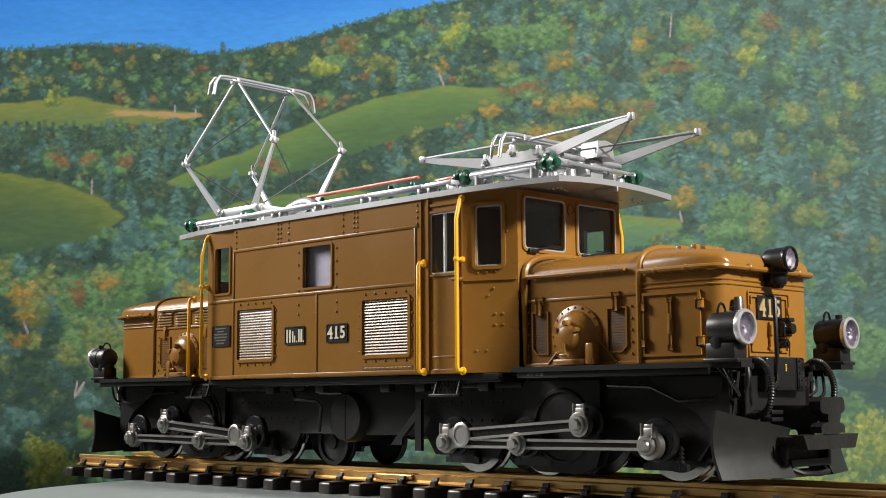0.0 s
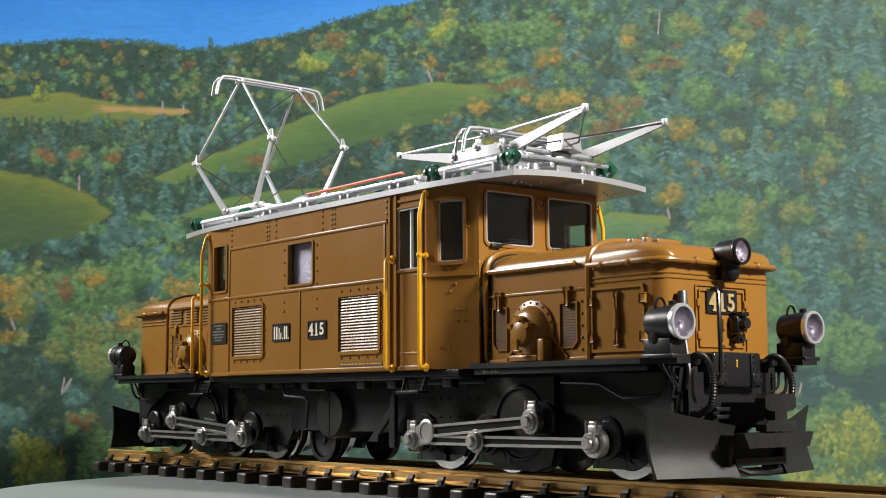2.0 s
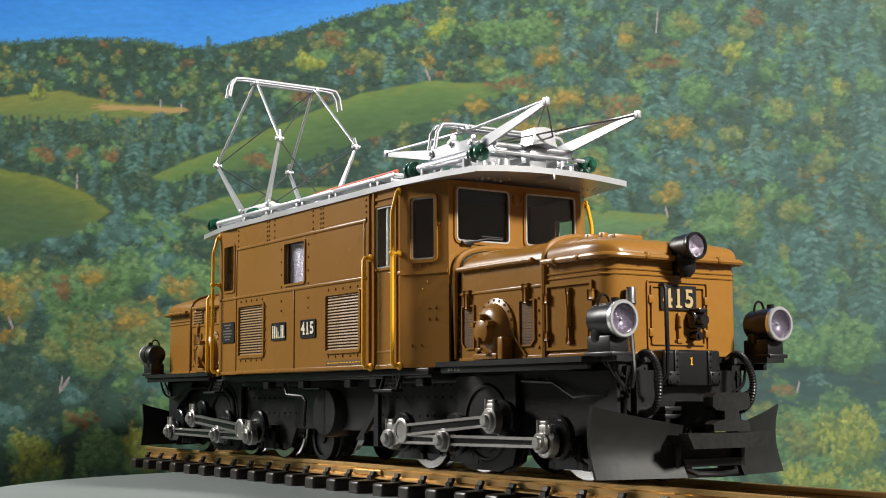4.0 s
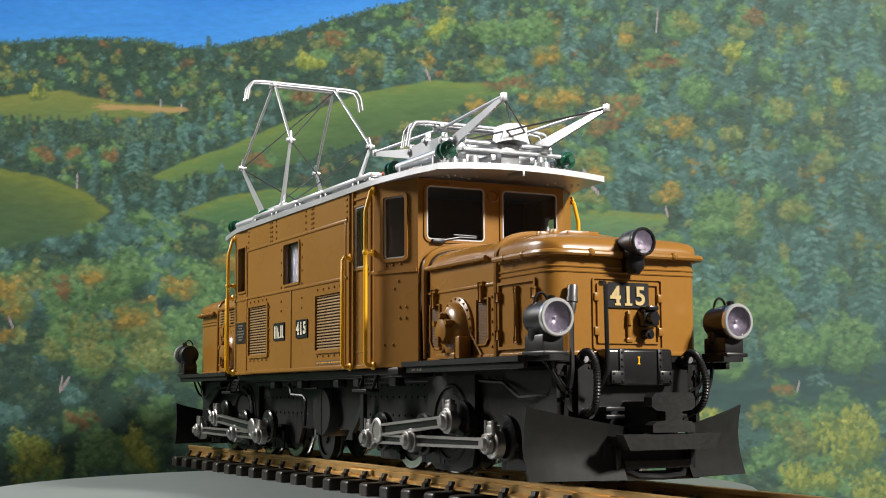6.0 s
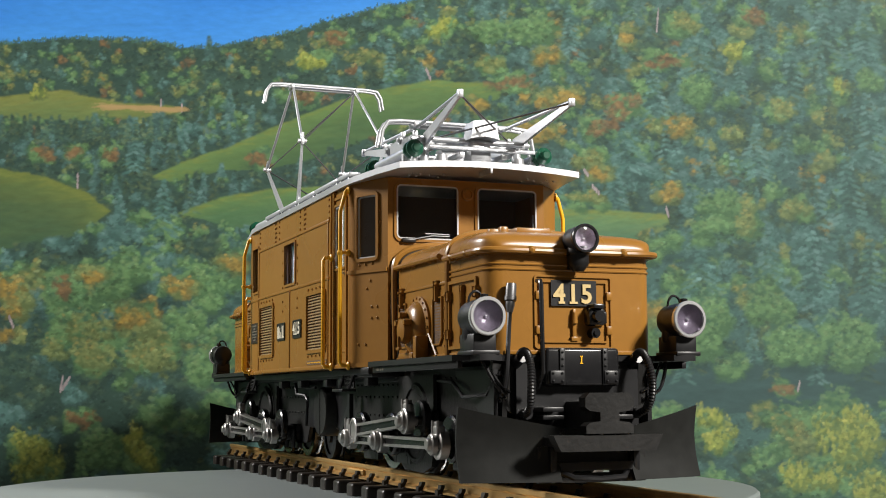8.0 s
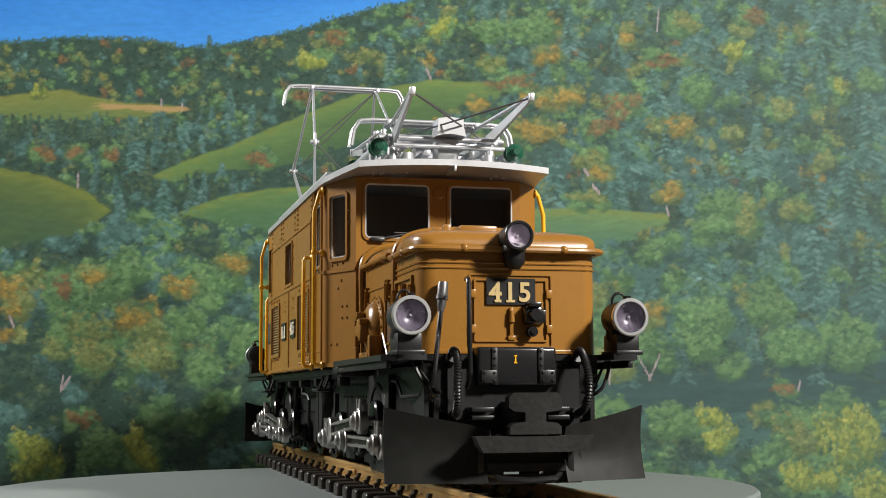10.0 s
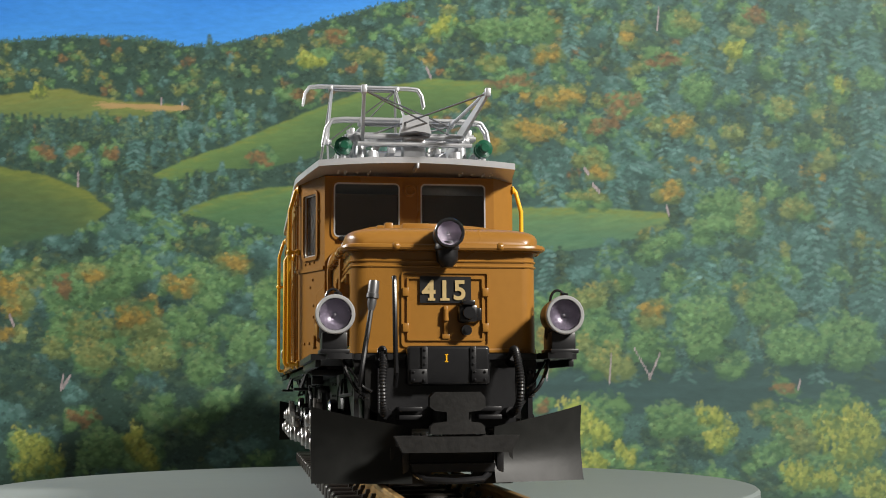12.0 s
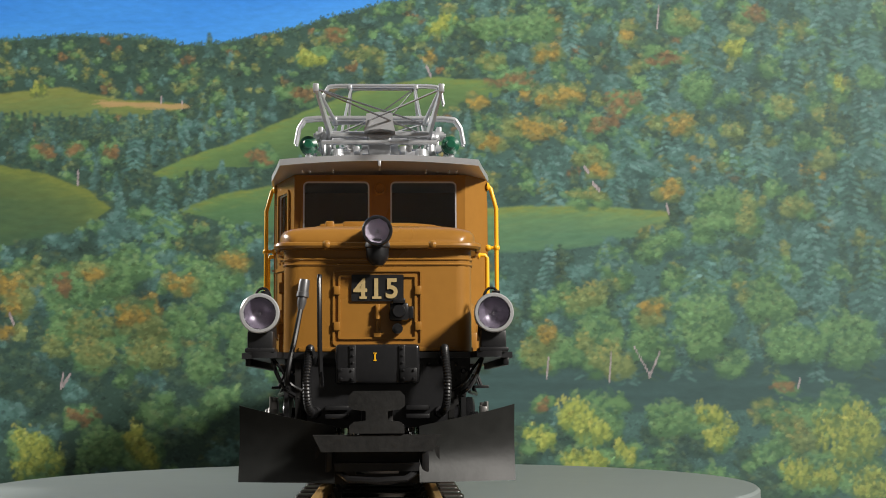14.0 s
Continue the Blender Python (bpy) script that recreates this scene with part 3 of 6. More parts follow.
def backdrop():
    """A flat board with the landscape's pigment laid on it."""
    c = landscape()
    xs = np.r_[-0.62, -0.5, -0.41, CX0 + CELL * np.arange(CW), 0.56, 0.66, 0.78]
    zs = np.r_[-0.30, -0.2, -0.1, CZ0 + CELL * np.arange(CH), 0.49, 0.55, 0.62]
    ix = np.clip(((xs - CX0) / CELL).round().astype(int), 0, CW - 1)
    iz = np.clip(((zs - CZ0) / CELL).round().astype(int), 0, CH - 1)
    nx, nz = len(xs), len(zs)
    gx, gz = np.meshgrid(xs, zs)
    front = np.c_[gx.ravel(), np.zeros(nx * nz), gz.ravel()]
    k = (np.arange(nz - 1)[:, None] * nx + np.arange(nx - 1)[None]).ravel()
    quads = np.c_[k, k + 1, k + nx + 1, k + nx]
    n, x0, x1, z0, z1 = nx * nz, xs[0], xs[-1], zs[0], zs[-1]
    back = np.array([(x0, 0.012, z0), (x1, 0.012, z0), (x1, 0.012, z1), (x0, 0.012, z1)])
    rim = [(n + 1, n, n + 3, n + 2), (0, n, n + 1, nx - 1), (nx - 1, n + 1, n + 2, n - 1), (n - 1, n + 2, n + 3, n - nx), (n - nx, n + 3, n, 0)]
    me = bpy.data.meshes.new("backdrop")
    me.from_pydata(np.r_[front, back].tolist(), [], quads.tolist() + rim)
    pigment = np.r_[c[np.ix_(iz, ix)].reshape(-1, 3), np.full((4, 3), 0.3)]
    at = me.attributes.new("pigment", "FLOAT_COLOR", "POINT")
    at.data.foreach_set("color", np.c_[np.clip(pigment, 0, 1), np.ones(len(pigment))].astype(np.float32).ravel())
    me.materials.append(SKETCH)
    ob = new("backdrop", me)
    ob.location.y = WALL_Y
    tagged(ob, "board painted with a wooded autumn valley under blue sky", "backdrop", kind="structure")


# ---- turntable and track ----
RAIL_TOP = 16.5


def turntable():
    top = thing("turntable", "round grey display turntable with a smooth matt top", "turntable")
    bm = bmesh.new()
    turned(bm, [(0, -14), (238, -14), (242, -10), (242, -1.5), (240.5, 0), (0, 0)], Matrix.Identity(4), 160)
    part("disc", bm, GREY, top)
    bm = bmesh.new()
    turned(bm, [(0, -40), (90, -40), (90, -14.2), (0, -14.2)], Matrix.Identity(4), 48)
    part("bearing", bm, BLACK, top)
    ped = thing("pedestal", "plain dark pedestal that carries the turntable", "stand")
    bm = bmesh.new()
    box(bm, -140, 140, -140, 140, -750, -40.2, 4)
    part("column", bm, BLACK_MATT, ped)
    return top


def rail_profile():
    return [(-4.0, 0), (4.0, 0), (4.0, 0.9), (0.9, 2.0), (0.9, 5.4), (1.7, 6.2), (1.7, 8.0), (1.2, 8.4), (-1.2, 8.4), (-1.7, 8.0), (-1.7, 6.2), (-0.9, 5.4), (-0.9, 2.0), (-4.0, 0.9)]


def track():
    tr = thing("track", "brass garden railway track on dark moulded sleepers", "railway track")
    z = -8.4
    for y in (-24.3, 24.3):
        bm = bmesh.new()
        prism(bm, rail_profile(), 722, facing((-350, y, z), (0, 1, 0), (0, 0, 1)))
        part("rail", bm, BRASS, tr, "worn brass rail")
        for x in (22, 322):
            bm = bmesh.new()
            for s in (-1, 1):
                box(bm, x - 16, x + 16, y + s * 1.2 - 1.4, y + s * 1.2 + 1.4, z + 1.9, z + 5.2, 0.6)
            part("rail_joiner", bm, BRASS, tr, "brass rail joiner", smooth=False)
    sb = bmesh.new()
    box(sb, -6.2, 6.2, -42, 42, -16.4, -9.0, 2.0, 3, lambda c, d: c.z > -12 or abs(d.z) > 0.9)
    box(sb, -4.2, 4.2, -30, -18, -9.1, -8.4, 0.3)
    box(sb, -4.2, 4.2, 18, 30, -9.1, -8.4, 0.3)
    first = part("sleeper", sb, SLEEPER, tr)
    clips = []
    for y in (-24.3, 24.3):
        for t in (-1, 1):
            cb = bmesh.new()
            m = facing((-2.0, y, 0), (0, t, 0), (0, 0, 1)) if t > 0 else facing((2.0, y, 0), (0, t, 0), (0, 0, 1))
            prism(cb, [(6.4, -8.8), (6.4, -6.6), (5.0, -6.0), (4.4, -4.0), (2.6, -4.0), (2.6, -5.2), (3.6, -6.8), (3.6, -8.8)], 4.0, m)
            clips.append(part("rail_clip", cb, SLEEPER, first, smooth=False))
    xs = [-338 + 28.4 * i for i in range(26)]
    first.location.x = xs[0] * MM
    for x in xs[1:]:
        o = new("sleeper", first.data)
        o.parent = tr
        o.location.x = x * MM
        for clip in clips:
            c = new("rail_clip", clip.data)
            c.parent = o
    return tr


# ---- the locomotive, in millimetres over the rail tops; x runs forward, y to its left ----
def rivets(bm, places, way, r=0.8):
    for p in places:
        turned(bm, [(r, -0.2), (r, 0.25), (r * 0.65, 0.6), (0, 0.7)], axis_m(p, way), 6)


def body(loco):
    """The tall middle body with both driver's cabs."""
    shell = thing("body", "", "")
    shell.parent = loco
    Y, ZB, ZT = 58.0, 56.0, 156.5
    for half in (1, -1):                            # both long sides alike, turned about the middle
        ABOUT[0], s = half, -1
        out = facing((0, s * (Y - 2.2), 0), (-s, 0, 0), (0, 0, 1))
        fx = lambda a, b: (min(-s * a, -s * b), max(-s * a, -s * b))
        holes = [(*fx(-26.5, 2.2), 110.5, 137.5), (*fx(-121.5, -104.5), 112.5, 144.5), (*fx(86.5, 106.8), 112.0, 146.5)]
        bm = bmesh.new()
        holed_wall(bm, -130, 112, ZB, ZT, holes, 2.2, out)
        side = part("side_wall", bm, BROWN, shell, smooth=False)
        # raised middle panel skin
        bm = bmesh.new()
        skin = facing((0, s * Y, 0), (-s, 0, 0), (0, 0, 1))
        vents = [(*fx(-93.5, -56), 68, 101), (*fx(30, 70), 67.5, 100.5)]
        holed_wall(bm, *fx(-99, 80), ZB, 140.3, [holes[0]] + vents, 1.3, skin)
        part("middle_panel", bm, BROWN, side, smooth=False)
        bm = bmesh.new()
        holed_wall(bm, *fx(-99, 80), 140.3, ZT, [], 1.1, skin)
        part("upper_panel", bm, BROWN, side, smooth=False)
        yo = s * (Y + 1.3)
        bm = bmesh.new()
        for z in (140.4, 107.6):
            box(bm, -99, 78, yo - 0.7, yo + 0.7, z - 0.9, z + 0.9, 0.4)
        box(bm, -99, 80, yo - 0.7, yo + 0.7, 56.0, 58.4, 0.5)
        for x in (-98.6, -12.5, 75.5):
            box(bm, x - 0.7, x + 0.7, yo - 0.6, yo + 0.6, 57, 107 if x == -12.5 else 140, 0.3)
        for a, b, z in ((-129.5, -99, 107.6), (108.5, 113, 107.6)):
            box(bm, a, b, s * Y - 0.6, s * Y + 0.6, z - 1.0, z + 1.0, 0.4)
        box(bm, -130, 113, s * Y - 0.8, s * Y + 0.8, 55.6, 58.0, 0.5)
        pieces("beading", bm, BROWN, side)
        bm = bmesh.new()
        way = (0, s, 0)
        for x, zs in ((-96.5, (142, 146, 150, 153)), (-52, (142, 145, 148, 151, 154)), (-49, (142, 145, 148, 151, 154)), (-41, (143, 147, 151, 154)), (12, (143, 147, 151, 154)),
                      (22, (142, 145, 148, 151, 154)), (25, (142, 145, 148, 151, 154)), (77, (142, 145.5, 149, 152.5))):
            rivets(bm, [(x, s * (Y + 1.1), z) for z in zs], way)
        for x in (-30.5, 6.2):
            rivets(bm, [(x, yo, z) for z in (110, 118, 126, 134, 95, 101)], way)
        for x0, x1, z0, z1 in ((-94, -55.5, 67, 102), (29.5, 70.5, 66.5, 101.5)):
            rivets(bm, [(x, yo, z) for x in (x0 - 2.4, x1 + 2.4) for z in np.linspace(z0 + 3, z1 - 3, 5)], way)
            rivets(bm, [(x, yo, z) for x in np.linspace(x0 + 3, x1 - 3, 5) for z in (z0 - 2.3, z1 + 2.3)], way)
        part("rivets", bm, BROWN, side, kind="stuff")
        # grilles
        for x0, x1, z0, z1 in ((-93.5, -56, 68, 101), (30, 70, 67.5, 100.5)):
            cx, cz, w, h = (x0 + x1) / 2, (z0 + z1) / 2, x1 - x0, z1 - z0
            bm = bmesh.new()
            ring_frame(bm, w + 3.4, h + 3.4, 2.6, 2.0, 1.5, facing((cx, yo - s * 0.5, cz), (-s, 0, 0), (0, 0, 1)))
            grille = part("grille", bm, BROWN, shell)
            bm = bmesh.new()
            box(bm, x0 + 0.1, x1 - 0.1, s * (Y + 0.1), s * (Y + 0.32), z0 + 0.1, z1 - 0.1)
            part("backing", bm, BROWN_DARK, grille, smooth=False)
            slat = None
            for i in range(19):
                z = z0 + (i + 0.5) * h / 19
                if slat is None:
                    bm = bmesh.new()
                    prism(bm, [(0, -0.6), (0.9, -0.55), (0.98, -0.4), (0.80, 0.3), (0.68, 0.42), (0, 0.42)], w - 0.2, facing(((x1 - 0.1) if s < 0 else (x0 + 0.1), s * (Y + 0.35), 0), (0, s, 0), (0, 0, 1)))
                    slat = part("slat", bm, SLAT, grille, smooth=False)
                    slat.location.z = z * MM
                else:
                    o = new("slat", slat.data)
                    o.parent = grille
                    o.location.z = z * MM
        # middle window with its drawn blind
        side_window(shell, s, -12.15, 124, 28.7, 27, Y + 1.3, blind=True)
        side_window(shell, s, -113, 128.5, 17.5, 32, Y)
        # door in its recess
        bm = bmesh.new()
        ring_frame(bm, 25.5, 96, 2.5, 1.6, 0.9, facing((96.7, s * Y, 104), (-s, 0, 0), (0, 0, 1)))
        ring_frame(bm, 22.5, 37.5, 2.2, 1.3, 1.0, facing((96.7, s * Y, 129.2), (-s, 0, 0), (0, 0, 1)))
        box(bm, 87, 107, s * Y - 0.3, s * Y + 0.8, 64.5, 65.8, 0.3)
        box(bm, 86, 108, s * Y - 0.3, s * Y + 0.9, 57, 58.5, 0.3)
        box(bm, 84.5, 86.2, s * (Y - 0.6), s * (Y + 1.4), 56, 156)
        door = part("cab_door", bm, BROWN, shell)
        bm = bmesh.new()
        ring_frame(bm, 20.2, 34.6, 1.8, 0.8, 0.7, facing((96.7, s * (Y - 0.4), 129.2), (-s, 0, 0), (0, 0, 1)))
        part("window_trim", bm, TRIM, door, "thin bright window trim")
        pane(door, (96.7, s * (Y - 1.3), 129.2), (-s, 0, 0), 20.4, 34.5)
        bm = bmesh.new()
        tube(bm, [(103, s * Y, 108.3), (103, s * (Y + 1.6), 108.3), (107.5, s * (Y + 1.6), 108.3)], 0.55)
        part("door_handle", bm, STEEL, door, "bright door handle")
        # sash bar; its lit brightness is put into the white colour
        bm = bmesh.new()
        rod(bm, (96.5, s * (Y - 2.2), 111), (96.5, s * (Y - 2.2), 147), 1.0)
        part("lit_bar", bm, WHITE, door, "white bar for the lit edge behind the glass")
        handrails(loco, s)
        plates(loco, Y + 1.3)
    ABOUT[0] = 1
    for e in (1, -1):
        cab_end(shell, e)
    # floor plate and inner bulkheads
    bm = bmesh.new()
    box(bm, -139, 139, -44, 44, 54, 56)
    part("floor_plate", bm, BLACK, shell, smooth=False)
    for x in (-99, 80):
        bm = bmesh.new()
        box(bm, x - 1, x + 1, -55, 55, 56, 156)
        part("bulkhead", bm, BROWN_DARK, shell, smooth=False)


def pane(parent, c, right, w, h, mat=None):
    bm = bmesh.new()
    prism(bm, round_rect(w, h, 1.6), 0.5, facing(c, right, (0, 0, 1)))
    ob = part("pane", bm, mat or GLASS, parent, "clear window glass", smooth=False)
    ob.visible_shadow = False
    return ob


def side_window(shell, s, cx, cz, w, h, y, blind=False):
    bm = bmesh.new()
    m = facing((cx, s * (y - 0.6), cz), (-s, 0, 0), (0, 0, 1))
    ring_frame(bm, w + 1.4, h + 1.4, 2.6, 1.5, 1.4, m)
    win = part("window", bm, BROWN, shell)
    pane(win, (cx, s * (y - 2.4), cz), (-s, 0, 0), w - 0.4, h - 0.4)
    if blind:
        bm = bmesh.new()
        box(bm, cx - w / 2 - 1, cx + w / 2 + 1, s * (y - 5.2), s * (y - 4.4), cz - h / 2 - 1, cz + h / 2 + 1)
        part("blind", bm, BLIND, win, "lilac-white blind drawn down", smooth=False)
    else:
        # lamp gleam along the window's edge, put in as a white rod
        bm = bmesh.new()
        rod(bm, (cx + 5.0, s * (y - 3.0), cz - h / 2), (cx + 5.0, s * (y - 3.0), cz + h / 2), 1.2)
        part("lit_bar", bm, WHITE, win, "white bar for the lit edge behind the glass")


def handrails(loco, s):
    Y = 58
    for x, z0, z1, tall in ((-130, 57.5, 152, True), (112, 57, 153, True), (83, 57, 118.5, False), (-155, 57.5, 112, False)):
        bm = bmesh.new()
        yb = Y + (1.4 if x == 83 else 0.0) - (7 if x == -155 else 0)
        o = s * (yb + 5.0)
        if tall:
            pts = [(x, s * (yb - 0.5), z1), (x, s * (yb + 1.0), z1 + 0.2), (x, s * (yb + 2.0), z1 - 1), (x, o, z1 - 12), (x, o, z0 + 2), (x, o - s * 0.8, z0 + 0.4), (x, s * (yb - 0.5), z0)]
        else:
            pts = [(x, s * (yb - 0.5), z1), (x, o - s, z1), (x, o, z1 - 1.6), (x, o, z0 + 1.6), (x, o - s, z0), (x, s * (yb - 0.5), z0)]
        tube(bm, pts, 1.15, 10)
        hr = part("handrail", bm, YELLOW, loco, "yellow painted handrail")
        bm = bmesh.new()
        zs = (z1, z0, 118.5) if tall else (z1, z0)
        for z in zs[:2]:
            turned(bm, [(2.3, 0), (2.3, 0.7), (1.4, 1.4), (0, 1.4)], axis_m((x, s * (yb + 0.05), z), (0, s, 0)), 12)
        if tall:
            rod(bm, (x, s * yb, 118.5), (x, o, 118.5), 0.9)
            ball(bm, (x, o, 118.5), 1.9)
            ball(bm, (x, s * (yb + 0.4), 118.5), 1.8)
        pieces("rosette", bm, YELLOW, hr)


def plates(loco, y):
    for s in (-1,):
        m = lambda x, z, d=0.0: facing((x, s * (y + d), z), (-s, 0, 0), (0, 0, 1))
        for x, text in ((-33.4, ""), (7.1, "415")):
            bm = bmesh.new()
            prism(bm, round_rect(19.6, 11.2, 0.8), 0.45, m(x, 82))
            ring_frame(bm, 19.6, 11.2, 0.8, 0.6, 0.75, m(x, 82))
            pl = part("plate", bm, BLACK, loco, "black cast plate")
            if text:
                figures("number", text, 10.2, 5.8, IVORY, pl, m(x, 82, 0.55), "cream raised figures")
            else:
                for a, w, h in ((-7.2, 1.3, 8.0), (-4.4, 1.6, 8.0), (-1.6, 1.0, 7.0), (0.4, 0.9, 4.2), (2.2, 0.9, 1.0), (4.6, 1.3, 8.0), (7.0, 1.6, 8.0), (9.0, 0.9, 1.0)):
                    bm = bmesh.new()
                    prism(bm, [(a - w / 2, -4.3), (a + w / 2, -4.3), (a + w / 2, -4.3 + h), (a - w / 2, -4.3 + h)], 0.4, m(x, 82, 0.46))
                    part("letter_bar", bm, IVORY, pl, "cream bar", smooth=False)
        bm = bmesh.new()
        prism(bm, round_rect(20, 14, 0.5), 0.7, m(-113.5, 84.6, -1.2))
        bp = part("builder_plate", bm, BLACK, loco, "small dark plate with rows of fine writing")
        for i, w in enumerate((12, 7, 14, 15, 12, 9)):
            bm = bmesh.new()
            prism(bm, [(-w / 2, -0.45), (w / 2, -0.45), (w / 2, 0.45), (-w / 2, 0.45)], 0.15, m(-113.5, 89.6 - i * 1.95, -0.49))
            part("writing_bar", bm, WORN, bp, "", smooth=False)
        bm = bmesh.new()
        prism(bm, round_rect(43, 2.4, 0.3), 0.25, m(51.5, 60.3, 0.0))
        st = part("data_strip", bm, BROWN_DARK, loco, "narrow strip of fine yellow writing")
        for i in range(11):
            x, w = 33.5 + i * 3.7, (2.9, 2.2, 3.1)[i % 3]
            bm = bmesh.new()
            prism(bm, [(-w / 2, -0.28), (w / 2, -0.28), (w / 2, 0.28), (-w / 2, 0.28)], 0.15, m(x, 60.3, 0.26))
            part("writing_bar", bm, YELLOW, st, "", smooth=False)


def cab_end(shell, e):
    """Tapered cab sides and the cab front with two windows; e = 1 for the front."""
    for s in (-1, 1):
        glazed = s * e < 0
        a, b = Vector(((112 if glazed else 130) * e, s * 58, 0)), Vector((141.5 * e, s * 45.5, 0))
        L = (b - a).length
        if s * e < 0:
            right, p0 = (b - a).normalized(), a
        else:
            right, p0 = (a - b).normalized(), b
        m = facing(p0, right, (0, 0, 1)) @ Matrix.Translation((0, 0, -2.0))
        w0, w1 = (6.5, 24.5) if s * e < 0 else (L - 24.5, L - 6.5)
        bm = bmesh.new()
        holed_wall(bm, 0, L, 56, 156.5, [(w0 + 1, w1 - 1, 114.5, 148)] if glazed else [], 2.0, m)
        cw = part("cab_side", bm, BROWN, shell, smooth=False)
        if not glazed:
            continue
        c = m @ Vector(((w0 + w1) / 2, 131.2, 2.0))
        bm = bmesh.new()
        ring_frame(bm, 19.5, 37.5, 3.2, 1.9, 1.1, facing(c, right, (0, 0, 1)))
        ring_frame(bm, 15.8, 34.0, 2.0, 0.9, 0.6, facing(c - m.to_3x3() @ Vector((0, 0, 1.2)), right, (0, 0, 1)))
        win = part("window", bm, BROWN, cw)
        bm = bmesh.new()
        ring_frame(bm, 15.7, 33.7, 2.0, 0.8, 0.7, facing(c - m.to_3x3() @ Vector((0, 0, 0.6)), right, (0, 0, 1)))
        part("window_trim", bm, TRIM, cw, "thin bright window trim")
        pane(cw, c - m.to_3x3() @ Vector((0, 0, 1.6)), right, 15.4, 33.2)
        bm = bmesh.new()
        holed_wall(bm, 0.5, L - 0.5, 106.4, 108.4, [], 0.8, m @ Matrix.Translation((0, 0, 2.0)))
        holed_wall(bm, 0.5, L - 0.5, 56, 58.2, [], 0.8, m @ Matrix.Translation((0, 0, 2.0)))
        nrm = m.to_3x3() @ Vector((0, 0, 1))
        f = (lambda t: t) if s * e < 0 else (lambda t: L - t)
        rivets(bm, [m @ Vector((f(u), v, 2.0)) for u, v in ((9, 110.8), (14, 111), (19.5, 111.3), (15, 98), (18, 102), (19, 88), (23.5, 88), (19, 82), (23.5, 82), (8, 68), (14, 68), (26, 139), (26, 133))], nrm)
        pieces("beading", bm, BROWN, cw)
    right = (0, e, 0)
    m = facing((e * 139.5, 0, 0), right, (0, 0, 1))
    bm = bmesh.new()
    holed_wall(bm, -45.5, 45.5, 100, 156.5, [(-40.4, -6.0, 124.0, 152.6), (6.0, 40.4, 124.0, 152.6)], 2.2, m)
    front = part("cab_front", bm, BROWN, shell, smooth=False)
    for y in (-23.2, 23.2):
        bm = bmesh.new()
        ring_frame(bm, 38.0, 32.0, 3.8, 1.6, 0.9, facing((e * 141.7, y * e, 138.2), right, (0, 0, 1)))
        part("window_frame", bm, BROWN, front)
        bm = bmesh.new()
        ring_frame(bm, 35.2, 29.2, 2.6, 0.75, 0.9, facing((e * 141.8, y * e, 138.2), right, (0, 0, 1)))
        part("window_trim", bm, TRIM, front, "thin bright window trim")
        pane(front, (e * 140.2, y * e, 138.2), right, 35, 29)
        bm = bmesh.new()
        box(bm, e * 143 - 1.2, e * 143 + 1.2, e * (-y) - 11 - 4, e * (-y) - 11 + 4, 121.5, 124.0, 0.8)
        tube(bm, [(e * 143.6, e * (-y) - 9, 123.3), (e * 143.4, e * (-y) + 2, 125.5), (e * 143.2, e * (-y) + 12, 125.4)], 0.5, 6)
        tube(bm, [(e * 143.6, e * (-y) - 2, 126.6), (e * 143.4, e * (-y) + 12, 126.4)], 0.45, 6)
        part("wiper", bm, BLACK, front, "black wiper")
    bm = bmesh.new()
    turned(bm, [(3.4, 0), (3.4, 1.0), (2.5, 1.4), (2.2, 0.6), (0, 0.6)], axis_m((e * 141.7, 0, 149), (e, 0, 0)), 20)
    part("lamp_boss", bm, BROWN, front)
    bm = bmesh.new()
    box(bm, e * 122 - 8, e * 122 + 8, -30, -8, 56, 118, 2)
    box(bm, e * 128 - 3, e * 128 + 3, 4, 36, 100, 122, 2)
    pieces("cab_desk", bm, BLACK, front, "dark control desk behind the glass")


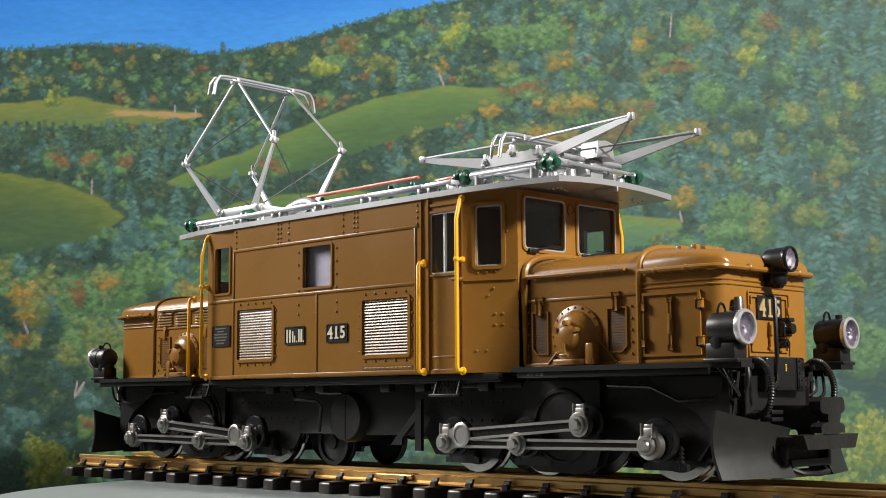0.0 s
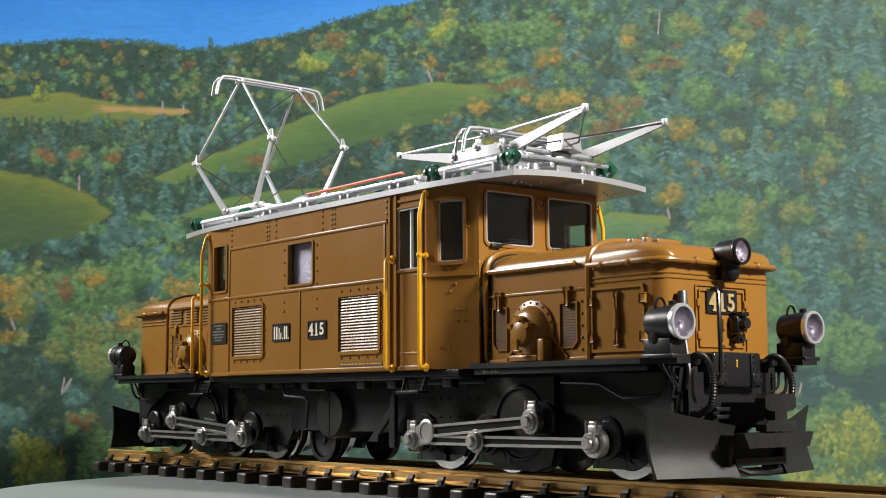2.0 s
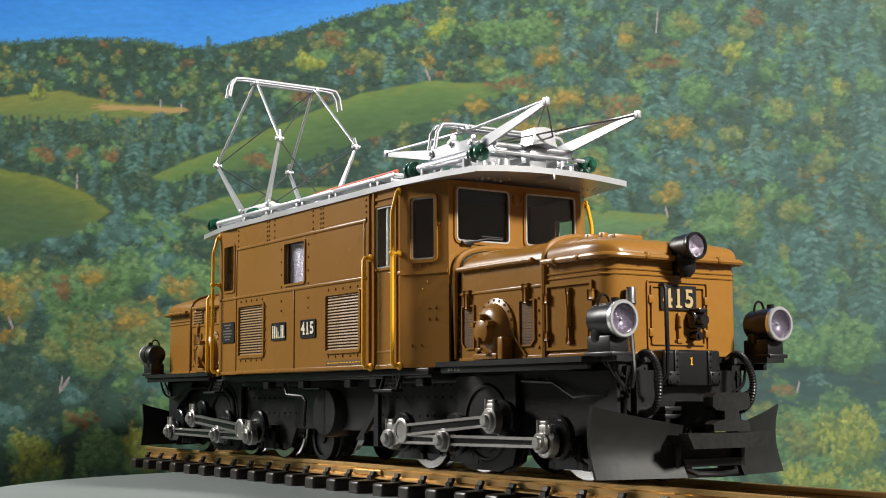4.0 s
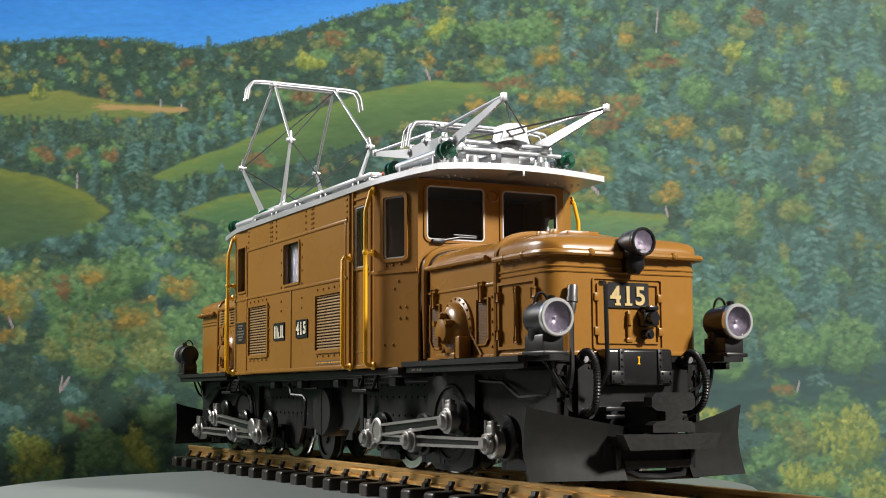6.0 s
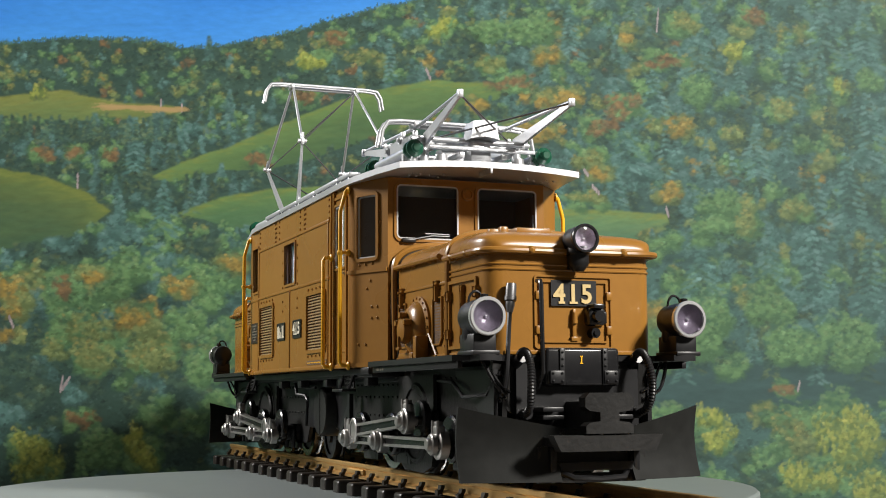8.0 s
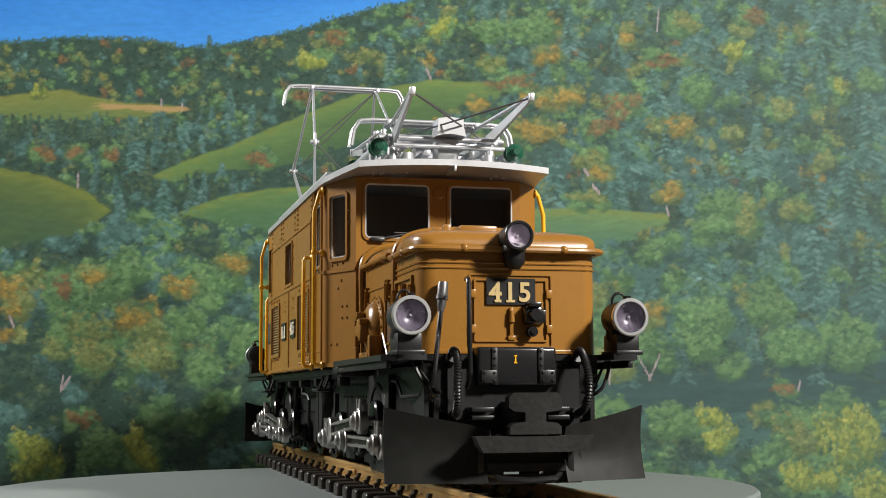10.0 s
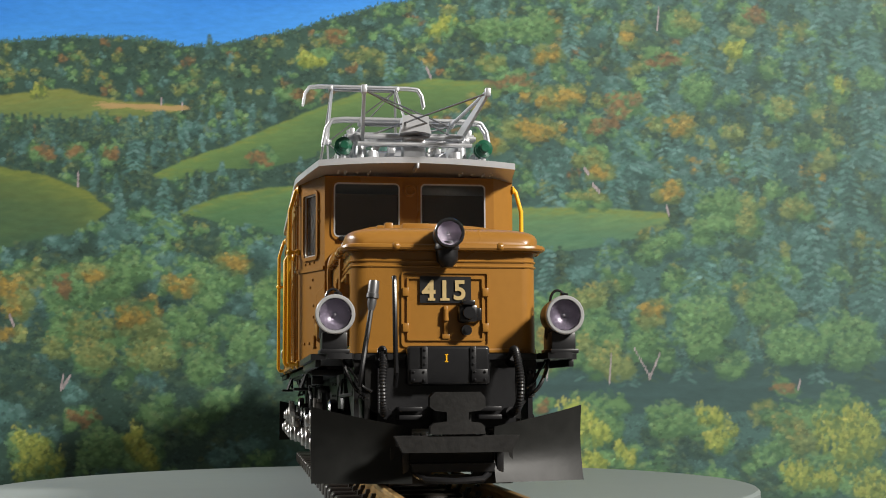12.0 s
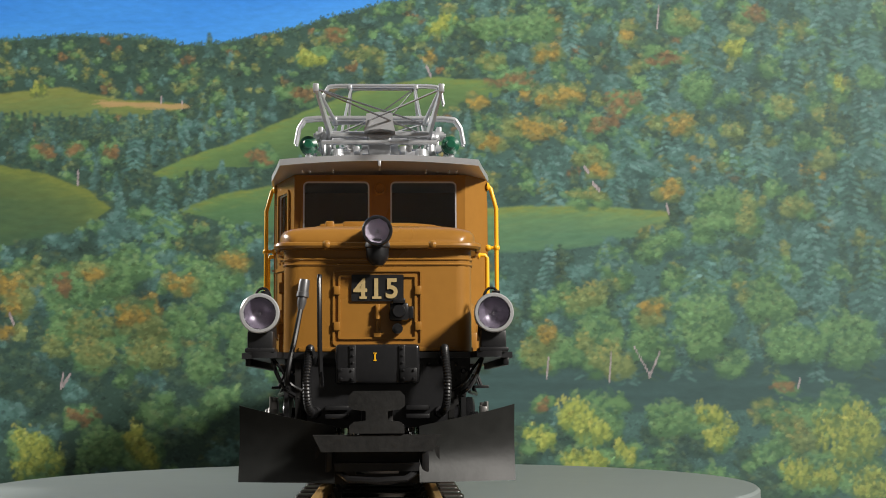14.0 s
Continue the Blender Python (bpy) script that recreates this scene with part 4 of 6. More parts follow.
def roof(loco):
    xs = [-176, -172, -150, -124, -112, -60, 0, 60, 112, 124, 150, 172, 176]
    half = {176: 50.6, 172: 51.2, 150: 54.5, 124: 59.2, 112: 60.3, 60: 60.3, 0: 60.3}
    bm = bmesh.new()
    prof = np.linspace(-1, 1, 17)
    rings = []
    for x in xs:
        w = half[abs(x)]
        drop = 0.0 if abs(x) < 150 else (abs(x) - 150) * 0.03
        z = lambda y: 162.2 - 3.6 * (y / 60.3) ** 2 - drop
        ring = [bm.verts.new((x, p * w, z(p * w))) for p in prof] + [bm.verts.new((x, p * w, z(p * w) - 3.2)) for p in prof[::-1]]
        rings.append(ring)
    n = len(rings[0])
    for a, b in zip(rings, rings[1:]):
        for k in range(n):
            bm.faces.new((a[k], a[(k + 1) % n], b[(k + 1) % n], b[k]))
    bm.faces.new(rings[0])
    bm.faces.new(rings[-1][::-1])
    bmesh.ops.bevel(bm, geom=[e for e in bm.edges if e.calc_face_angle(0) > 1.0], offset=0.5, segments=2, affect="EDGES", profile=0.5)
    rf = part("roof", bm, SILVER, loco, "silver painted roof with overhanging visors")
    for s in (-1, 1):
        for x0, x1 in ((-102, -62), (-60, -18), (-16, 26), (28, 76), (78, 100)):
            bm = bmesh.new()
            box(bm, x0, x1, s * 51 - 3.6, s * 51 + 3.6, 162.8, 165.6, 0.7)
            wb = part("walkway_board", bm, SILVER, rf)
            for x in (x0 + 3, x1 - 3):
                bm = bmesh.new()
                box(bm, x - 1.2, x + 1.2, s * 51 - 3.2, s * 51 + 4.2, 159.4, 162.9, 0.4)
                part("bracket", bm, SILVER, wb)
        bm = bmesh.new()
        for e in (-1, 1):
            rivets(bm, [(e * x, s * y, 154.9) for x, y in ((160, 40), (160, 36), (166, 40), (166, 36), (163, 30), (168, 24), (160, 24))], (0, 0, -1), 0.6)
        part("rivets", bm, SILVER, rf, kind="stuff")
    for e in (-1, 1):
        bm = bmesh.new()
        box(bm, e * 168 - 8, e * 168 + 8, -0.7, 0.7, 155.5, 158.4, 0.3)
        part("visor_stay", bm, SILVER, rf)
    # bus bars and insulators along the middle
    for x in (-86, -73, -4, 17):
        insulator(rf, (x, -5, 161.5), (0, 0, 1), 3.4, 18)
    bm = bmesh.new()
    tube(bm, curve([(-88, -5, 181.4), (-40, -5, 181.6), (22, -5, 182.0)], 4), 1.1)
    part("bus_bar", bm, RED, rf, "red conductor bar")
    for x in (38, 52):
        insulator(rf, (x, -5, 161.5), (0, 0, 1), 3.0, 14)
    bm = bmesh.new()
    tube(bm, [(37, -5, 176), (38, -5, 177.5), (52, -5, 178), (53, -5, 176)], 1.1)
    part("bus_bar", bm, RED, rf, "red conductor bar")
    bm = bmesh.new()
    tube(bm, curve([(-112, -2, 175), (-100, -2, 178), (-86, -4, 177), (-76, -6, 170), (-72, -7, 161)], 6), 4.2, 14)
    part("conduit", bm, SILVER, rf, "thick silver bent conduit")
    bm = bmesh.new()
    for x0, x1 in ((-66, -30), (-26, 12), (62, 92)):
        box(bm, x0, x1, -24, 24, 160.5, 164.5, 1.2)
    pieces("hatch", bm, SILVER, rf)


def insulator(parent, p, way, r, h, ribs=3):
    prof = [(0, 0), (r * 0.55, 0)]
    for i in range(ribs):
        a = h * (0.12 + 0.76 * i / ribs)
        b = h * 0.76 / ribs
        prof += [(r * 0.55, a), (r, a + b * 0.25), (r, a + b * 0.55), (r * 0.55, a + b * 0.8)]
    prof += [(r * 0.55, h * 0.94), (r * 0.4, h), (0, h)]
    bm = bmesh.new()
    turned(bm, prof, axis_m(p, way), 16)
    return part("insulator", bm, GREEN, parent, "green ribbed insulator")


def pantograph_base(loco, cx, e, name, label, wy, wz):
    """Base frame at cx with its carrier tubes; e turns it about."""
    pg = thing(name, "", "")
    pg.parent = loco
    tagged(pg, label)
    X = lambda x: cx + e * x
    bm = bmesh.new()
    for s in (-1, 1):
        box(bm, min(X(-24), X(24)), max(X(-24), X(24)), s * 27 - 2.2, s * 27 + 2.2, 171.5, 177.5, 0.7)
    for x in (-22, 22):
        box(bm, X(x) - 2, X(x) + 2, -29, 29, 172, 176.5, 0.6)
    box(bm, X(-5), X(5), -10, 10, 170, 176) if e > 0 else box(bm, X(5), X(-5), -10, 10, 170, 176)
    for s in (-1, 1):
        for x in (-22, 22):
            rod(bm, (X(x), s * 27, 164), (X(x), s * 27, 172), 3.2, 2.4, 12)
            ball(bm, (X(x), s * 29.5, 175.5), 2.6)
    part("base_frame", bm, SILVER, pg)
    for s in (-1, 1):
        bm = bmesh.new()
        rod(bm, (X(-25), s * wy, wz), (X(25), s * wy, wz), 2.6, seg=14)
        for x in (-20, 22):
            rod(bm, (X(x), s * wy, 160.5), (X(x), s * wy, wz - 1), 2.6, seg=10)
        part("carrier_tube", bm, SILVER, pg)
        for x in (-27, 27):
            d = 1 if x > 0 else -1
            insulator(pg, (X(x), s * wy, wz), (d * e, 0, 0), 4.7, 13, 2)
        bm = bmesh.new()
        box(bm, X(33.5) - 1.5, X(33.5) + 1.5, s * wy - 1.2, s * wy + 1.2, 160, wz - 1, 0.5)
        box(bm, X(-33.5) - 1.5, X(-33.5) + 1.5, s * wy - 1.2, s * wy + 1.2, 160, wz - 1, 0.5)
        pieces("insulator_foot", bm, SILVER, pg)
    return pg, X


def arms(pg, feet, knees, head_x, head_z, beam):
    """Lower beams, upper rods and thin braces between feet, knees and head."""
    for (fx, fz), (kx, kz) in zip(feet, knees):
        for s in (-1, 1):
            bm = bmesh.new()
            a, b = Vector((fx, s * 26, fz)), Vector((kx, s * 30.5, kz))
            d = (b - a).normalized()
            up = Vector((-d.z, 0, d.x)) if d.x > 0 else Vector((d.z, 0, -d.x))
            n = d.cross(up).normalized()
            ring = []
            for p, h, w in ((a, beam, 2.0), (b, beam * 0.4, 1.3)):
                ring.append([bm.verts.new(p + up * h * u + n * w * v) for u, v in ((0.5, 0.5), (0.5, -0.5), (-0.5, -0.5), (-0.5, 0.5))])
            for k in range(4):
                bm.faces.new((ring[0][k], ring[0][(k + 1) % 4], ring[1][(k + 1) % 4], ring[1][k]))
            bm.faces.new(ring[0]), bm.faces.new(ring[1])
            box(bm, kx - 1.6, kx + 1.6, s * 30.5 - 1.4, s * 30.5 + 1.4, kz - 1.8, kz + 2.4, 0.5)
            part("lower_arm", bm, SILVER, pg)
            bm = bmesh.new()
            rod(bm, (kx, s * 30.5, kz + 0.8), (head_x + (1.8 if kx > head_x else -1.8), s * 24, head_z), 1.0)
            part("upper_arm", bm, SILVER, pg)
        bm = bmesh.new()
        rod(bm, (kx, -30.5, kz), (head_x, 24, head_z), 0.5, seg=6)
        rod(bm, (kx, 30.5, kz), (fx, -24, fz), 0.5, seg=6)
        rod(bm, (kx, -30.5, kz), (fx, 24, fz), 0.5, seg=6)
        pieces("brace", bm, DULL_STEEL, pg, "thin dark steel brace")


def pan_head(pg, x, z, drop=14):
    for dx in (-3.2, 3.2):
        bm = bmesh.new()
        pts = [(x + dx, -45.8, z - drop), (x + dx, -44.2, z - 5)] + [(x + dx, -42.1 + 3.5 * (1 - math.cos(a)) * 0.6, z - 2.4 + 2.4 * math.sin(a)) for a in (0.3, 0.8, 1.3)] + [(x + dx, -34, z + 0.6)]
        full = pts + [(q[0], -q[1], q[2]) for q in pts[::-1]]
        tube(bm, full, 1.15 if dx > 0 else 0.9, 10)
        part("contact_bar", bm, SILVER, pg)
    bm = bmesh.new()
    for s in (-1, 1):
        box(bm, x - 4.6, x + 4.6, s * 25 - 1.6, s * 25 + 1.6, z - 2.4, z + 1.0, 0.6)
    rod(bm, (x, -26, z - 1.6), (x, 26, z - 1.6), 1.1)
    part("head_frame", bm, SILVER, pg)


def pantographs(loco):
    pg, X = pantograph_base(loco, -134, -1, "pantograph", "silver pantograph raised to its full height", 46, 165.5)
    arms(pg, [(-122, 176), (-163, 176)], [(-93.5, 219), (-199.5, 215.4)], -146.5, 270, 5.4)
    pan_head(pg, -146.5, 271)
    raised = pg
    pg, X = pantograph_base(loco, 125, 1, "pantograph", "silver pantograph folded down on the roof", 37, 169.2)
    arms(pg, [(147, 177), (105, 177)], [(209, 188), (52, 185.5)], 126, 187.5, 6.5)
    pan_head(pg, 126, 189.5)
    bm = bmesh.new()
    prism(bm, [(-8.2, -5), (-5, -4.2), (0, -3.6), (5, -4.2), (8.2, -5), (7.0, 0), (6.8, 4.4), (0, 5.4), (-6.8, 4.4), (-7.0, 0)], 12, facing((156, 0, 180), (0, 1, 0), (0, 0, 1)))
    box(bm, 150, 162, -6, 6, 163, 175, 1.5)
    part("drive_cylinder", bm, SILVER, pg, "pale drive housing")
    bm = bmesh.new()
    rod(bm, (158, -26, 175), (158, 26, 175), 1.6)
    rod(bm, (164, -30, 170), (164, 30, 170), 1.2)
    rod(bm, (98, -26, 176), (98, 26, 176), 1.6)
    rod(bm, (112, -24, 168), (112, 24, 168), 1.3)
    rod(bm, (138, -30, 180), (138, 30, 180), 1.1)
    pieces("shaft", bm, SILVER, pg)
    for s in (-1, 1):
        bm = bmesh.new()
        prism(bm, [(-20, -3.5), (20, -3.5), (20, 2.6), (8, 2.6), (-6, 3.4), (-20, 2.6)], 1.4, facing((126, s * 31 - 0.7, 177), (1, 0, 0), (0, 0, 1)))
        part("side_plate", bm, SILVER, pg)
        bm = bmesh.new()
        pts = [(108 + 32 * k / 90, s * 16 + 1.7 * math.cos(k * 0.9), 176.5 + 1.7 * math.sin(k * 0.9)) for k in range(91)]
        tube(bm, pts, 0.42, 5)
        part("spring", bm, STEEL, pg, "bright coil spring")
        bm = bmesh.new()
        for x, z in ((106, 181), (126, 184), (146, 181)):
            rod(bm, (x, s * 29, z - 4), (x, s * 34, z - 4), 2.2, seg=12)
            rod(bm, (x, s * 33.6, z - 4), (x, s * 35.2, z - 4), 1.2, seg=8)
            box(bm, x - 1.6, x + 1.6, s * 31.5 - 1.3, s * 31.5 + 1.3, z - 4, z + 0.6, 0.5)
        pieces("hinge", bm, SILVER, pg)
        bm = bmesh.new()
        for x in (104, 148, 160):
            turned(bm, [(0, 0), (5.2, 0), (5.2, 1.4), (3.6, 2.2), (3.2, 5.5), (0, 5.5)], axis_m((x, s * 22, 161.2), (0, 0, 1)), 18)
        pieces("foot", bm, SILVER, pg)
        bm = bmesh.new()
        box(bm, 98, 165, s * 12 - 1.6, s * 12 + 1.6, 165, 168, 0.4)
        part("cross_member", bm, SILVER, pg)
    # clevises at the knees of the raised one
    for kx, kz in ((-93.5, 219), (-199.5, 215.4)):
        for s in (-1, 1):
            bm = bmesh.new()
            rod(bm, (kx, s * 30.5 - 3, kz + 0.6), (kx, s * 30.5 + 3, kz + 0.6), 1.5, seg=10)
            rod(bm, (kx, s * 30.5, kz + 0.6), (kx + (1.4 if kx < -146 else -1.4), s * 29.8, kz + 7), 1.6, 1.1, 8)
            part("knee_joint", bm, SILVER, raised)


def at_end(bm, e):
    """Turns what was built for the front about, for the rear."""
    if e < 0:
        bmesh.ops.rotate(bm, cent=(0, 0, 0), matrix=Matrix.Rotation(math.pi, 3, "Z"), verts=bm.verts)
    return bm


def vault(bm, stations, z0, z1, n=3.0):
    """A barrel-topped shell through stations of (x, half width, crown)."""
    rings = []
    for x, w, top, *own in stations:
        n = own[0] if own else n
        arc = []
        for k in range(25):
            a = math.pi * k / 24
            cy, sy = math.cos(a), math.sin(a)
            arc.append((w * math.copysign(abs(cy) ** (2 / n), cy), z1 + (top - z1) * sy ** (2 / n)))
        pts = [(w, z0)] + arc + [(-w, z0)]
        rings.append([bm.verts.new((x, y, z)) for y, z in pts])
    k_all = len(rings[0])
    for a, b in zip(rings, rings[1:]):
        for k in range(k_all):
            bm.faces.new((a[k], a[(k + 1) % k_all], b[(k + 1) % k_all], b[k]))
    bm.faces.new(rings[0])
    bm.faces.new(rings[-1][::-1])


def hood(loco, e):
    hd = thing("hood", "", "")
    hd.parent = loco
    P = lambda name, bm, mat, parent=hd, label="": part(name, at_end(bm, e), mat, parent, label)
    bm = bmesh.new()
    box(bm, 219, 268, -41.2, 41.2, 58.5, 104.5, 7.5, 5, lambda c, d: abs(d.z) > 0.9 and c.x > 240)
    P("nose", bm, BROWN)
    bm = bmesh.new()
    vault(bm, [(141.8, 41.2, 118.6), (150, 41.2, 118.8), (219.5, 41.2, 118.2)], 58.5, 102, 3.4)
    shell = P("hood_shell", bm, BROWN)
    # lid over the nose with its rolled rim
    bm = bmesh.new()
    vault(bm, [(220, 41.7, 118.3, 3.4), (232, 42.6, 117.6, 3.8), (243, 43.4, 116.4, 4.4), (253, 43.6, 115.0, 5.2), (261, 43.0, 113.6, 6.0), (265.5, 41.2, 112.6, 6.5), (268.6, 38.8, 110.8, 6.5), (270.4, 36, 107.6, 6.5)], 102.8, 103.4)
    lid = P("lid", bm, BROWN)
    bm = bmesh.new()
    tube(bm, [(222, -44.4, 104.8), (258, -44.4, 104.8)] + [(263 + 8 * math.sin(a), -36.4 - 8 * math.cos(a), 104.6) for a in (0.3, 0.8, 1.27)] + [(271.6, -30, 104.5), (272, 0, 104.4), (271.6, 30, 104.5)]
         + [(263 + 8 * math.sin(a), 36.4 + 8 * math.cos(a), 104.6) for a in (1.27, 0.8, 0.3)] + [(258, 44.4, 104.8), (222, 44.4, 104.8)], 1.4, 8)
    for x, y in ((232, -44.4), (250, -44.4), (271.9, -22), (271.9, 24), (232, 44.4), (250, 44.4)):
        ball(bm, (x, y, 104.7), 2.0, seg=8)
    P("lid_rim", bm, BROWN, lid)
    bm = bmesh.new()
    box(bm, 228, 243, -16, 2, 114, 118.6, 0.8)
    box(bm, 232, 236, -27, -20, 113, 118.4, 0.8)
    box(bm, 239, 243, -24, -20, 113, 118.8, 0.8)
    [tagged(o) for o in pieces("lid_hatch", at_end(bm, e), BROWN, lid)]
    bm = bmesh.new()
    arch = [(143.6, -42.6, 60)] + [(143.6, -42.6 * abs(math.cos(a)) ** 0.588 * (1 if a < 1.57 else -1), 103 + 17.6 * math.sin(a) ** 0.588) for a in np.linspace(0, math.pi, 23)] + [(143.6, 42.6, 60)]
    tube(bm, arch, [0.9] + [1.9] * 23 + [0.9], 8)
    P("cab_flange", bm, BROWN)
    bm = bmesh.new()
    vault(bm, [(145.2, 41.6, 119.2), (146.8, 41.6, 119.2)], 58.6, 102, 3.4)
    P("black_strip", bm, BLACK, hd, "black strip between hood and cab")
    # band round the hood
    bm = bmesh.new()
    arc = [(220, -41.8, 59)] + [(220, -41.6 * abs(math.cos(a)) ** 0.588 * (1 if a < 1.57 else -1), 102 + 17.0 * math.sin(a) ** 0.588) for a in np.linspace(0, math.pi, 23)] + [(220, 41.8, 59)]
    tube(bm, arc, 1.8 if e > 0 else 1.0, 8)
    P("band", bm, BROWN)
    bm = bmesh.new()
    for z in (98.7, 96.4):
        tube(bm, [(222, -41.4, z), (260, -41.4, z)] + [(260.6 + 7.6 * math.sin(a), -33.8 - 7.6 * math.cos(a), z) for a in (0.2, 0.8, 1.4)] + [(268.2, -20, z), (268.2, 20, z)]
             + [(260.6 + 7.6 * math.sin(a), 33.8 + 7.6 * math.cos(a), z) for a in (1.4, 0.8, 0.2)] + [(260, 41.4, z), (222, 41.4, z)], 0.55, 6)
    for s in (-1, 1):
        box(bm, 144, 218, s * 41.2 - 0.7, s * 41.2 + 0.7, 93.4, 94.8, 0.3)
        box(bm, 144, 260, s * 41.2 - 0.8, s * 41.2 + 0.8, 58.6, 60.4, 0.3)
    box(bm, 267.3, 268.9, -34, 34, 58.6, 60.4, 0.3)
    pieces("beading", at_end(bm, e), BROWN, hd)
    for s in (-1, 1):
        out = lambda x, z, d=0.0: facing((x, s * (41.2 + d), z), (-s, 0, 0), (0, 0, 1))
        bm = bmesh.new()
        tube(bm, [(147, s * 43.2, 107.2), (212, s * 43.2, 107.2)], 1.3, 8)
        for x in (149, 172, 195, 210):
            rod(bm, (x, s * 40, 106.5), (x, s * 43.6, 107.2), 1.7, 1.2, 8)
        P("grab_rail", bm, BROWN)
        for x, w, flip in ((154, 11.6, 1), (205.5, 13.2, -1)):
            h, c = 23.2, 3.2
            o = [(-w / 2, h / 2), (-w / 2, -h / 2 + (0 if flip * s > 0 else c)), (-w / 2 + (0 if flip * s > 0 else c), -h / 2), (w / 2 - (c if flip * s > 0 else 0), -h / 2), (w / 2, -h / 2 + (c if flip * s > 0 else 0)), (w / 2, h / 2)]
            o = [p for i, p in enumerate(o) if p not in o[:i]]
            bm = bmesh.new()
            k = 0.86
            va = [[bm.verts.new(out(x, 76.4) @ Vector((u * f, v * (0.93 if f < 1 else 1), d))) for u, v in o] for f, d in ((1, 0), (1, 1.0), (k, 1.0), (k, 0))]
            for a, b in zip(va, va[1:]):
                for j in range(len(o)):
                    bm.faces.new((a[j], a[(j + 1) % len(o)], b[(j + 1) % len(o)], b[j]))
            box(bm, x - w * 0.42, x + w * 0.42, s * 41.2 - 0.1, s * 41.2 + 0.12, 65.6, 87.2, mat=1)
            for i in range(15):
                z = 76.4 - 10 + i * 1.42
                box(bm, x - w * 0.42, x + w * 0.42, s * 41.2 - 0.1, s * 41.2 + 0.55, z - 0.3, z + 0.3)
            box(bm, x - 1.3, x + 1.3, s * 41.4, s * 43.0, 86, 93.5, 0.5)
            box(bm, x - 2.4, x + 2.4, s * 41.4, s * 42.6, 92.4, 95.4, 0.5)
            P("louvre_flap", bm, [BROWN, BROWN_DARK])
        # round inspection cover
        bm = bmesh.new()
        turned(bm, [(16.2, -0.5), (16.2, 1.2), (15.0, 1.6), (13.6, 2.0), (12.9, 3.4), (11.2, 5.4), (7.6, 6.8), (0, 7.2)], axis_m((179, s * 41.2, 74), (0, s, 0)), 36)
        box(bm, 168.5, 189.5, s * 45 - 4.2, s * 45 + 4.2, 58.8, 62, 0.8)
        box(bm, 190, 194.5, s * 45 - 4, s * 45 + 3, 58.8, 70, 0.8)
        for k in range(20):
            a = k * math.tau / 20
            rivets(bm, [(179 + 15.1 * math.cos(a), s * 42.7, 74 + 15.1 * math.sin(a))], (0, s, 0), 0.7)
        cover = P("round_cover", bm, BROWN)
        bm = bmesh.new()
        turned(bm, [(6.8, 5.8), (6.8, 8.6), (5.8, 10.2), (3, 11.0), (0, 11.2)], axis_m((179, s * 41.2, 73), (0, s, 0)), 20)
        for a in (0.55, 2.6, 1.57):
            d = Vector((math.cos(a), 0, math.sin(a)))
            c = Vector((179, s * 50.2, 73)) + d * 7.6
            rod(bm, c - Vector((0, 2.0, 0)), c + Vector((0, 2.0, 0)), 1.5, seg=8)
            box(bm, c.x - 1.6, c.x + 1.6, c.y - 1.6, c.y + 1.6, c.z - 1.2, c.z + 1.2, 0.5)
        rod(bm, (179, s * 52.4, 70), (179, s * 52.4, 64), 0.8, seg=8)
        box(bm, 176.5, 181.5, s * 52.4 - 0.9, s * 52.4 + 0.9, 63.2, 64.6, 0.4)
        P("cover_cap", bm, BROWN, cover)
        bm = bmesh.new()
        tube(bm, [(160, s * 42, 60), (167, s * 42, 67)], 0.8, 6)
        tube(bm, [(205, s * 42, 60), (194, s * 42, 71)], 0.8, 6)
        rivets(bm, [(x, s * 41.3, z) for x in (145.5, 214.5) for z in (64, 70, 76, 82, 88)], (0, s, 0), 0.75)
        tagged(P("stay", bm, BROWN), kind="stuff")
        if e < 0:
            for x0 in (150, 174, 197):
                for k in range(5):
                    bm = bmesh.new()
                    prism(bm, [(0, -0.5), (1.3, -0.7), (1.3, -0.2), (0, 0.7)], 18, facing((x0 + (18 if s < 0 else 0), s * 41.3, 96.6 + k * 2.0), (0, s, 0), (0, 0, 1)))
                    P("vent_slot", bm, SLAT)
        if s > 0:
            continue
        # framed side door
        bm = bmesh.new()
        ring_frame(bm, 35, 32, 0.6, 1.5, 1.3, out(239, 78))
        box(bm, 239 - 0.9, 239 + 0.9, s * 41.2, s * 42.6, 66, 90, 0.4)
        rod(bm, (239, s * 42.4, 73), (239, s * 42.4, 83), 1.7, 1.4, 10)
        box(bm, 237.4, 240.6, s * 41.4, s * 42.7, 88.6, 91, 0.3)
        box(bm, 237.4, 240.6, s * 41.4, s * 42.7, 65, 67.4, 0.3)
        for z in (69, 87):
            box(bm, 254.4, 258.2, s * 41.3, s * 43.0, z - 2, z + 2, 0.5)
            box(bm, 220.8, 223.8, s * 41.3, s * 43.0, z - 2, z + 2, 0.5)
        P("side_door", bm, BROWN)
    # front door with number plate and socket
    f = lambda y, z, d=0.0: facing((268.0 + d, y, z), (0, 1, 0), (0, 0, 1))
    bm = bmesh.new()
    ring_frame(bm, 38.8, 33.0, 1.6, 0.9, 0.9, f(0, 77.6))
    ring_frame(bm, 34.0, 27.8, 0.8, 0.9, 1.0, f(0, 77.8))
    for z in (85, 69.5):
        for y in (-17.6, 17.6):
            box(bm, 268, 269.8, y - 1.4, y + 1.4, z - 1.9, z + 1.9, 0.4)
    fd = P("front_door", bm, BROWN)
    bm = bmesh.new()
    box(bm, 268.2, 269.6, -0.9, 0.9, 65.5, 79, 0.3)
